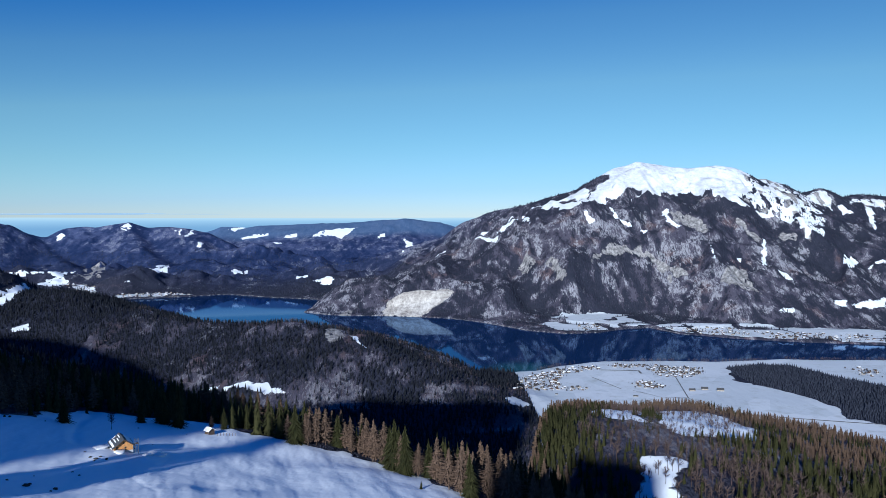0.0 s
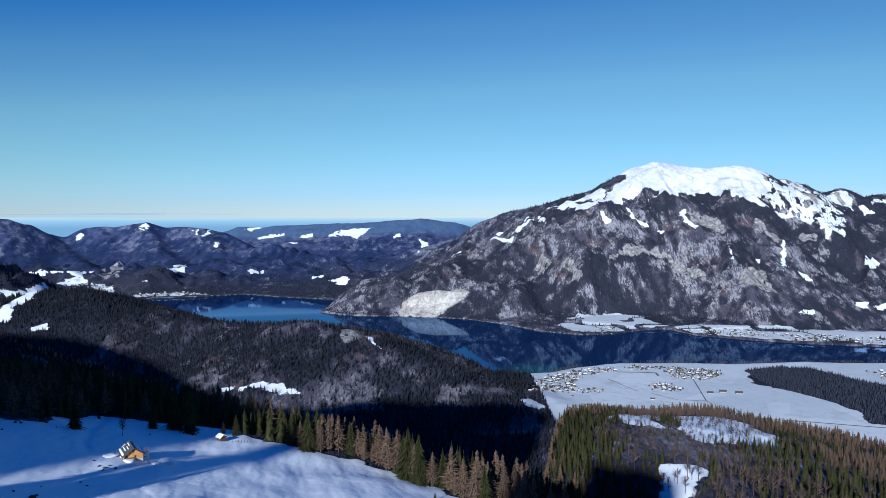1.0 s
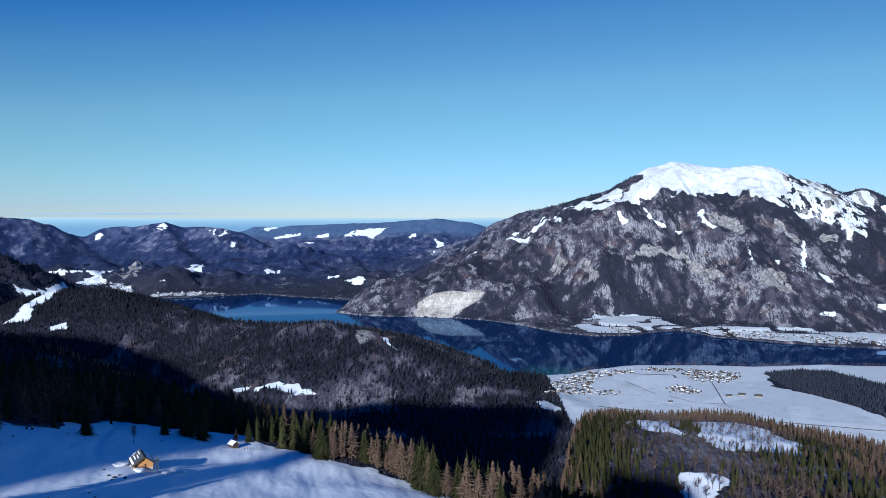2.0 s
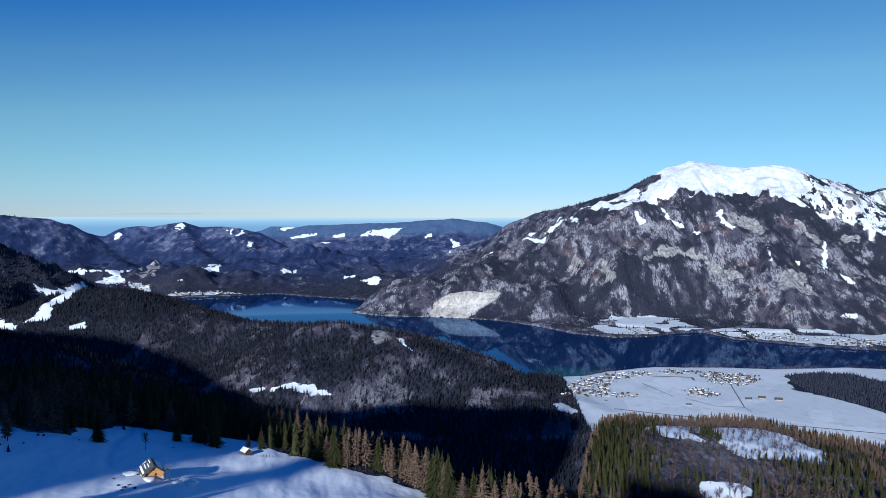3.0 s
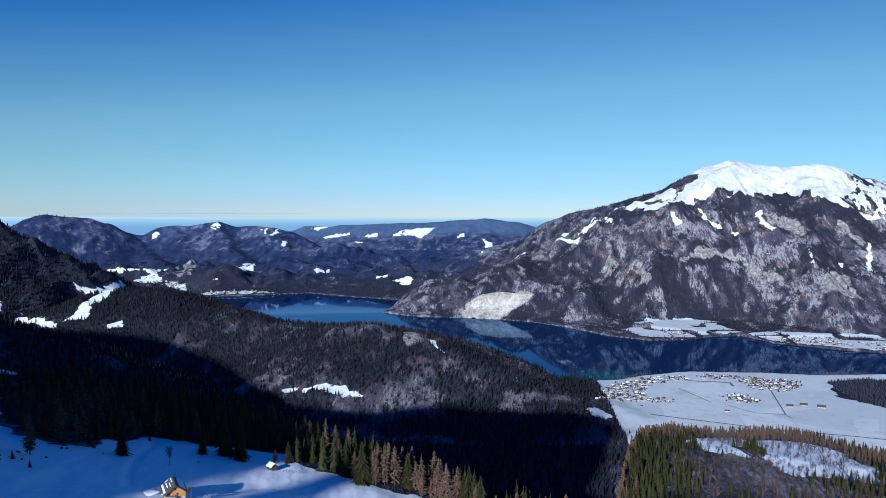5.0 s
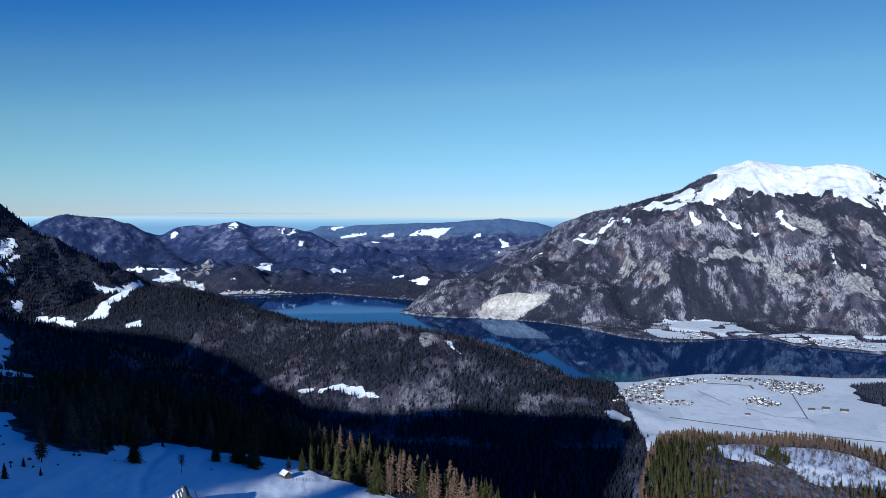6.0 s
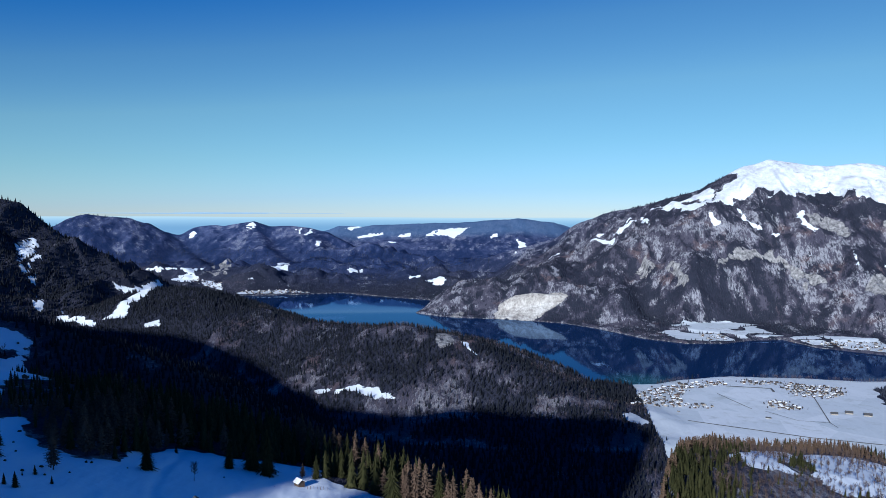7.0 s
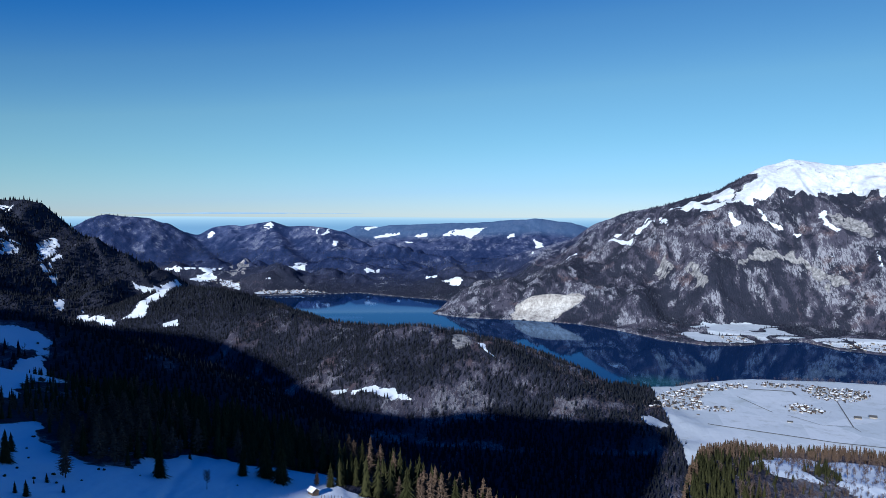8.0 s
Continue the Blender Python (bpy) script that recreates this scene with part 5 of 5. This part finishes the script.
def boulder(name, x, y, r, material, label, category, flat=0.6, group=""):
    bm = bmesh.new()
    bmesh.ops.create_icosphere(bm, subdivisions=2, radius=r)
    off = rng.uniform(0, 50)
    for v in bm.verts:
        n = noise.noise(v.co * (1.3 / r) + Vector((off, 0, 0)))
        v.co *= 1 + 0.6 * n + 0.3 * noise.noise(v.co * (3.5 / r) + Vector((0, off, 0)))
        v.co.z *= flat
    me = bpy.data.meshes.new(name)
    bm.to_mesh(me)
    bm.free()
    me.shade_smooth()
    me.materials.append(material)
    o = new(name, me)
    o.location = (x, y, ground_z(x, y) + 0.1 * r)
    return tagged(o, label, category, group)


# banked snow round the hut, rubble and bits of brushwood on the meadow
for dx, dy, r in ((6.8, 3.4, 2.2), (8.6, 2.6, 1.9), (5.6, 0.6, 1.6), (-4.6, 2.2, 2.0), (-7.5, 0.0, 2.2), (-1.0, -2.6, 1.8)):
    boulder("snow_mound", HUT[0] + dx, HUT[1] + dy, r, SNOW, "rounded mound of cleared snow by the hut", "snow mound", 0.2, "snow mounds")
for x, y, r in [(-98.1, 194.7, 0.7), (-95.9, 193.5, 0.9), (-95.8, 195.8, 0.6), (-93.6, 194.6, 0.7), (-95.5, 191.5, 0.5), (-102.0, 199.4, 0.5), (-94.3, 214.2, 0.5), (-95.4, 159.7, 1.1), (-95.7, 161.8, 0.6), (-89.3, 160.9, 0.8), (-89.1, 158.7, 0.5), (-94.6, 178.5, 0.5), (-91.4, 175.6, 0.5), (-93.4, 225.4, 0.3), (-94.1, 257.3, 0.25), (-128.3, 288.8, 0.35), (-100.6, 161.2, 0.5), (-99.0, 169.2, 0.3)]:
    boulder("meadow_rock", x, y, 0.65 * r, STONE, "dark rock breaking through the meadow snow", "rock", 0.6, "meadow rocks")
for x, y, r in [(-150.5, 219.9, 0.6), (-150.4, 212.2, 0.5), (-158.7, 215.5, 0.4), (-155.6, 207.6, 0.5), (-144.9, 214.2, 0.4), (-142.4, 221.3, 0.35), (-146.0, 233.6, 0.5), (-144.8, 234.5, 0.5), (-165.8, 228.0, 0.4), (-181.8, 240.5, 0.5), (-176.6, 239.8, 0.4), (-110.1, 253.4, 0.3), (-135.3, 238.7, 0.25), (-186.7, 254.8, 0.6)]:
    boulder("juniper_bush", x, y, r, NEEDLES, "low dark juniper bush in the snow", "bush", 0.9, "juniper bushes")


def bare_tree(x, y, tall, seed=3):
    root = new("bare_tree")
    tv, tf = trunk_shape(0.12, 0.6 * tall)
    part("trunk", tv, tf, BARK, root)
    v, f = shape_beech(seed, 34)
    part("crown", v * (0.75 * tall, 0.75 * tall, tall), f, TWIGS, root)
    root.location = (x, y, ground_z(x, y) - 0.1)
    return tagged(root, "small leafless maple behind the hut", "tree")


BARE = (-113.7, 240.5)
bare_tree(BARE[0], BARE[1], 6.0)


# ---------------------------------------------------------------- villages
def house(name, w, deep, eave, apex, wall, roof, snowy, label):
    root = new(name)
    mesh_part("wall_body", prism(bmesh.new(), [(-w, -1.5), (w, -1.5), (w, eave), (0, apex), (-w, eave)], -deep, deep), wall, root)
    slab = roof_slab(w, eave, apex, 0.9, 0.3)
    for outline in (slab, mirrored(slab)):
        mesh_part("roof_slope", prism(bmesh.new(), outline, -deep - 0.8, deep + 0.8), SNOW if snowy else roof, root)
    mesh_part("chimney", box(bmesh.new(), 0.8, -0.4, eave, 1.5, 0.4, apex + 1.0), PLASTER, root)
    for x in (-0.55 * w, 0.1 * w):
        for z in (1.0, 3.4):
            if z + 1.2 < eave + 0.4:
                mesh_part("window", box(bmesh.new(), x, -deep - 0.06, z, x + 1.1, -deep + 0.02, z + 1.2), GLASS, root)
    return tagged(root, label, "house", "village houses")


HOUSES = [
    house("house", 4.2, 5.0, 4.4, 6.4, PLASTER, TILE, False, "white village house with brown tiled roof"),
    house("house", 4.4, 5.4, 4.2, 6.2, CREAM, SLATE, False, "cream village house with grey slate roof"),
    house("house", 4.2, 4.8, 4.4, 6.4, OLDWOOD, SLATE, False, "dark timber village house with grey roof"),
    house("house", 4.6, 5.2, 3.8, 6.0, OLDWOOD, TILE, True, "dark timber village house under snow"),
    house("house", 3.6, 4.2, 3.6, 5.4, CREAM, TILE, True, "small cream house with snowy roof"),
    house("house", 4.4, 6.0, 4.0, 6.2, OLDWOOD, TILE, True, "long timber village house under snow"),
]
FARMS = [
    house("farmhouse", 6.0, 11.0, 3.4, 8.0, PLASTER, SLATE, False, "long white farmhouse with dark slate roof"),
    house("farmhouse", 5.5, 9.0, 3.8, 7.8, CREAM, SLATE, False, "long cream farmhouse with dark slate roof"),
]
placed = set()


def put_house(models, x, y, turn, scale=1.0):
    k = int(rng.integers(len(models)))
    z = max(ground_z(x, y), 0.6)
    m = pose(x, y, z, 0, 0, turn)
    if (id(models), k) not in placed:
        placed.add((id(models), k))
        o = models[k]
        o.matrix_basis = m
    else:
        o = copy_thing(models[k], m)
    o.scale = (scale, scale, scale)


def fill_village(ring, count, gap, scale=1.0, turn=20):
    """Houses at jittered places inside a ring in plan, none closer than gap."""
    xs, ys = [p[0] for p in ring], [p[1] for p in ring]
    got = []
    for _ in range(count * 30):
        x, y = rng.uniform(min(xs), max(xs)), rng.uniform(min(ys), max(ys))
        if len(got) >= count:
            break
        if shore_distance(np.array([x]), np.array([y]), ring)[0] < 0 or shore_distance(np.array([x]), np.array([y]), LAKE)[0] > -14:
            continue
        if any(math.hypot(x - a, y - b) < gap for a, b in got):
            continue
        got.append((x, y))
        put_house(HOUSES, x, y, turn + 90 * int(rng.integers(2)) + rng.uniform(-12, 12), 0.57 * scale * rng.uniform(0.7, 1.2))
    return got


VILLAGES = [
    ([(124, 1274), (159, 1406), (240, 1491), (327, 1531), (331, 1494), (263, 1451), (226, 1402), (233, 1345), (278, 1326), (268, 1303), (211, 1308), (159, 1310)], 95, 9.5, 0.9),
    ([(444, 1511), (464, 1537), (544, 1521), (538, 1454), (491, 1418), (436, 1425)], 66, 9.5, 0.85),
    ([(364, 1532), (387, 1552), (441, 1543), (430, 1515), (370, 1505)], 24, 10, 0.8),
    ([(359, 1338), (382, 1373), (403, 1372), (414, 1327), (385, 1310)], 18, 10, 0.9),
    ([(396, 2098), (432, 2152), (471, 2134), (456, 2050), (408, 2029)], 12, 18, 1.0),
    ([(659, 2052), (740, 2072), (846, 2047), (861, 1970), (823, 1916), (720, 1973)], 36, 15, 1.0),
    ([(885, 1987), (971, 1969), (1088, 1952), (1193, 1919), (1151, 1840), (1007, 1860), (927, 1879), (857, 1906)], 46, 15, 1.0),
    ([(-1337, 2891), (-1279, 2944), (-1152, 2980), (-1060, 2956), (-1125, 2910), (-1182, 2795)], 70, 17, 1.2),
    ([(-1654, 3051), (-1611, 3062), (-1537, 3061), (-1417, 2908), (-1457, 2900), (-1612, 3005)], 26, 17, 1.1),
    ([(861, 1489), (909, 1519), (909, 1460), (859, 1415)], 12, 13, 0.9),
]
spots_taken = []
for ring_, count, gap, scale in VILLAGES:
    spots_taken += fill_village(ring_, count, gap, scale)
for x, y, s in [(459.3, 1296.0, 0.9), (486.5, 1307.4, 1), (512.0, 1297.6, 1.05), (342.4, 1248.9, 0.6), (604.4, 978.4, 0.8), (603.3, 961.4, 0.8), (205.8, 1273.5, 0.4)]:
    put_house(FARMS, x, y, 82 + rng.uniform(-8, 8), 0.62 * s)

# gardens and hedgerows between the houses
gx, gy = [], []
for x, y in spots_taken:
    for _ in range(9):
        gx.append(x + rng.uniform(-14, 14))
        gy.append(y + rng.uniform(-12, 12))
gx, gy = np.array(gx), np.array(gy)
gz, gl = height(gx, gy)
k = (gl < -10) & (gz < 60)
gh = rng.uniform(1.6, 5.2, len(gx))
place_many("garden_trees", THIN_BEECHES + THIN_BEECHES[:4] + ROUNDS[:3], gx[k], gy[k], gz[k] - 0.4, gh[k], 0.8 * gh[k], HEDGE, "bare garden trees between village houses", "garden trees")


def strip(name, line, width, lift, material, label, category):
    """A flat band along a line in plan, laid on the land."""
    pts = []
    for (ax, ay), (bx, by) in zip(line[:-1], line[1:]):
        n = max(2, int(math.hypot(bx - ax, by - ay) / 6))
        pts += [(ax + (bx - ax) * t / n, ay + (by - ay) * t / n) for t in range(n)]
    pts.append(line[-1])
    v, f = [], []
    for k, (x, y) in enumerate(pts):
        x0, y0 = pts[max(k - 1, 0)]
        x1, y1 = pts[min(k + 1, len(pts) - 1)]
        d = math.hypot(x1 - x0, y1 - y0) or 1
        nx, ny = -(y1 - y0) / d * width / 2, (x1 - x0) / d * width / 2
        z = max(ground_z(x, y), 0.3) + lift
        v += [(x + nx, y + ny, z), (x - nx, y - ny, z)]
        if k:
            f.append((2 * k - 2, 2 * k - 1, 2 * k + 1, 2 * k))
    me = grid_mesh(name, np.array(v), np.array(f))
    me.materials.append(material)
    return tagged(new(name, me), label, category, kind="structure")


strip("road", [(211, 1217), (374, 1145), (495, 1126), (567, 1108), (680, 1078)], 3.2, 0.5, TARMAC, "cleared grey road across the snowy plain", "road")
strip("road", [(469, 1420), (432, 1237)], 1.9, 0.5, TARMAC, "narrow farm lane across the snowy fields", "road")
strip("road", [(351, 1298), (385, 1242), (432, 1237), (434, 1210)], 1.2, 0.5, TARMAC, "narrow farm lane across the snowy fields", "road")
strip("road", [(329, 1484), (411, 1479), (408, 1449)], 4.5, 0.5, TARMAC, "dark strip of cleared ground by the village", "road")
for line in ([(271, 485), (268, 439)], [(560, 999), (633, 1002)], [(584, 973), (611, 968)], [(299, 1419), (333, 1313)], [(433, 2198), (541, 2138)], [(950, 2061), (1095, 2023), (1267, 2021)]):
    strip("field_track", line, 1.6, 0.4, HEDGE, "thin brown track between snowy fields", "track")
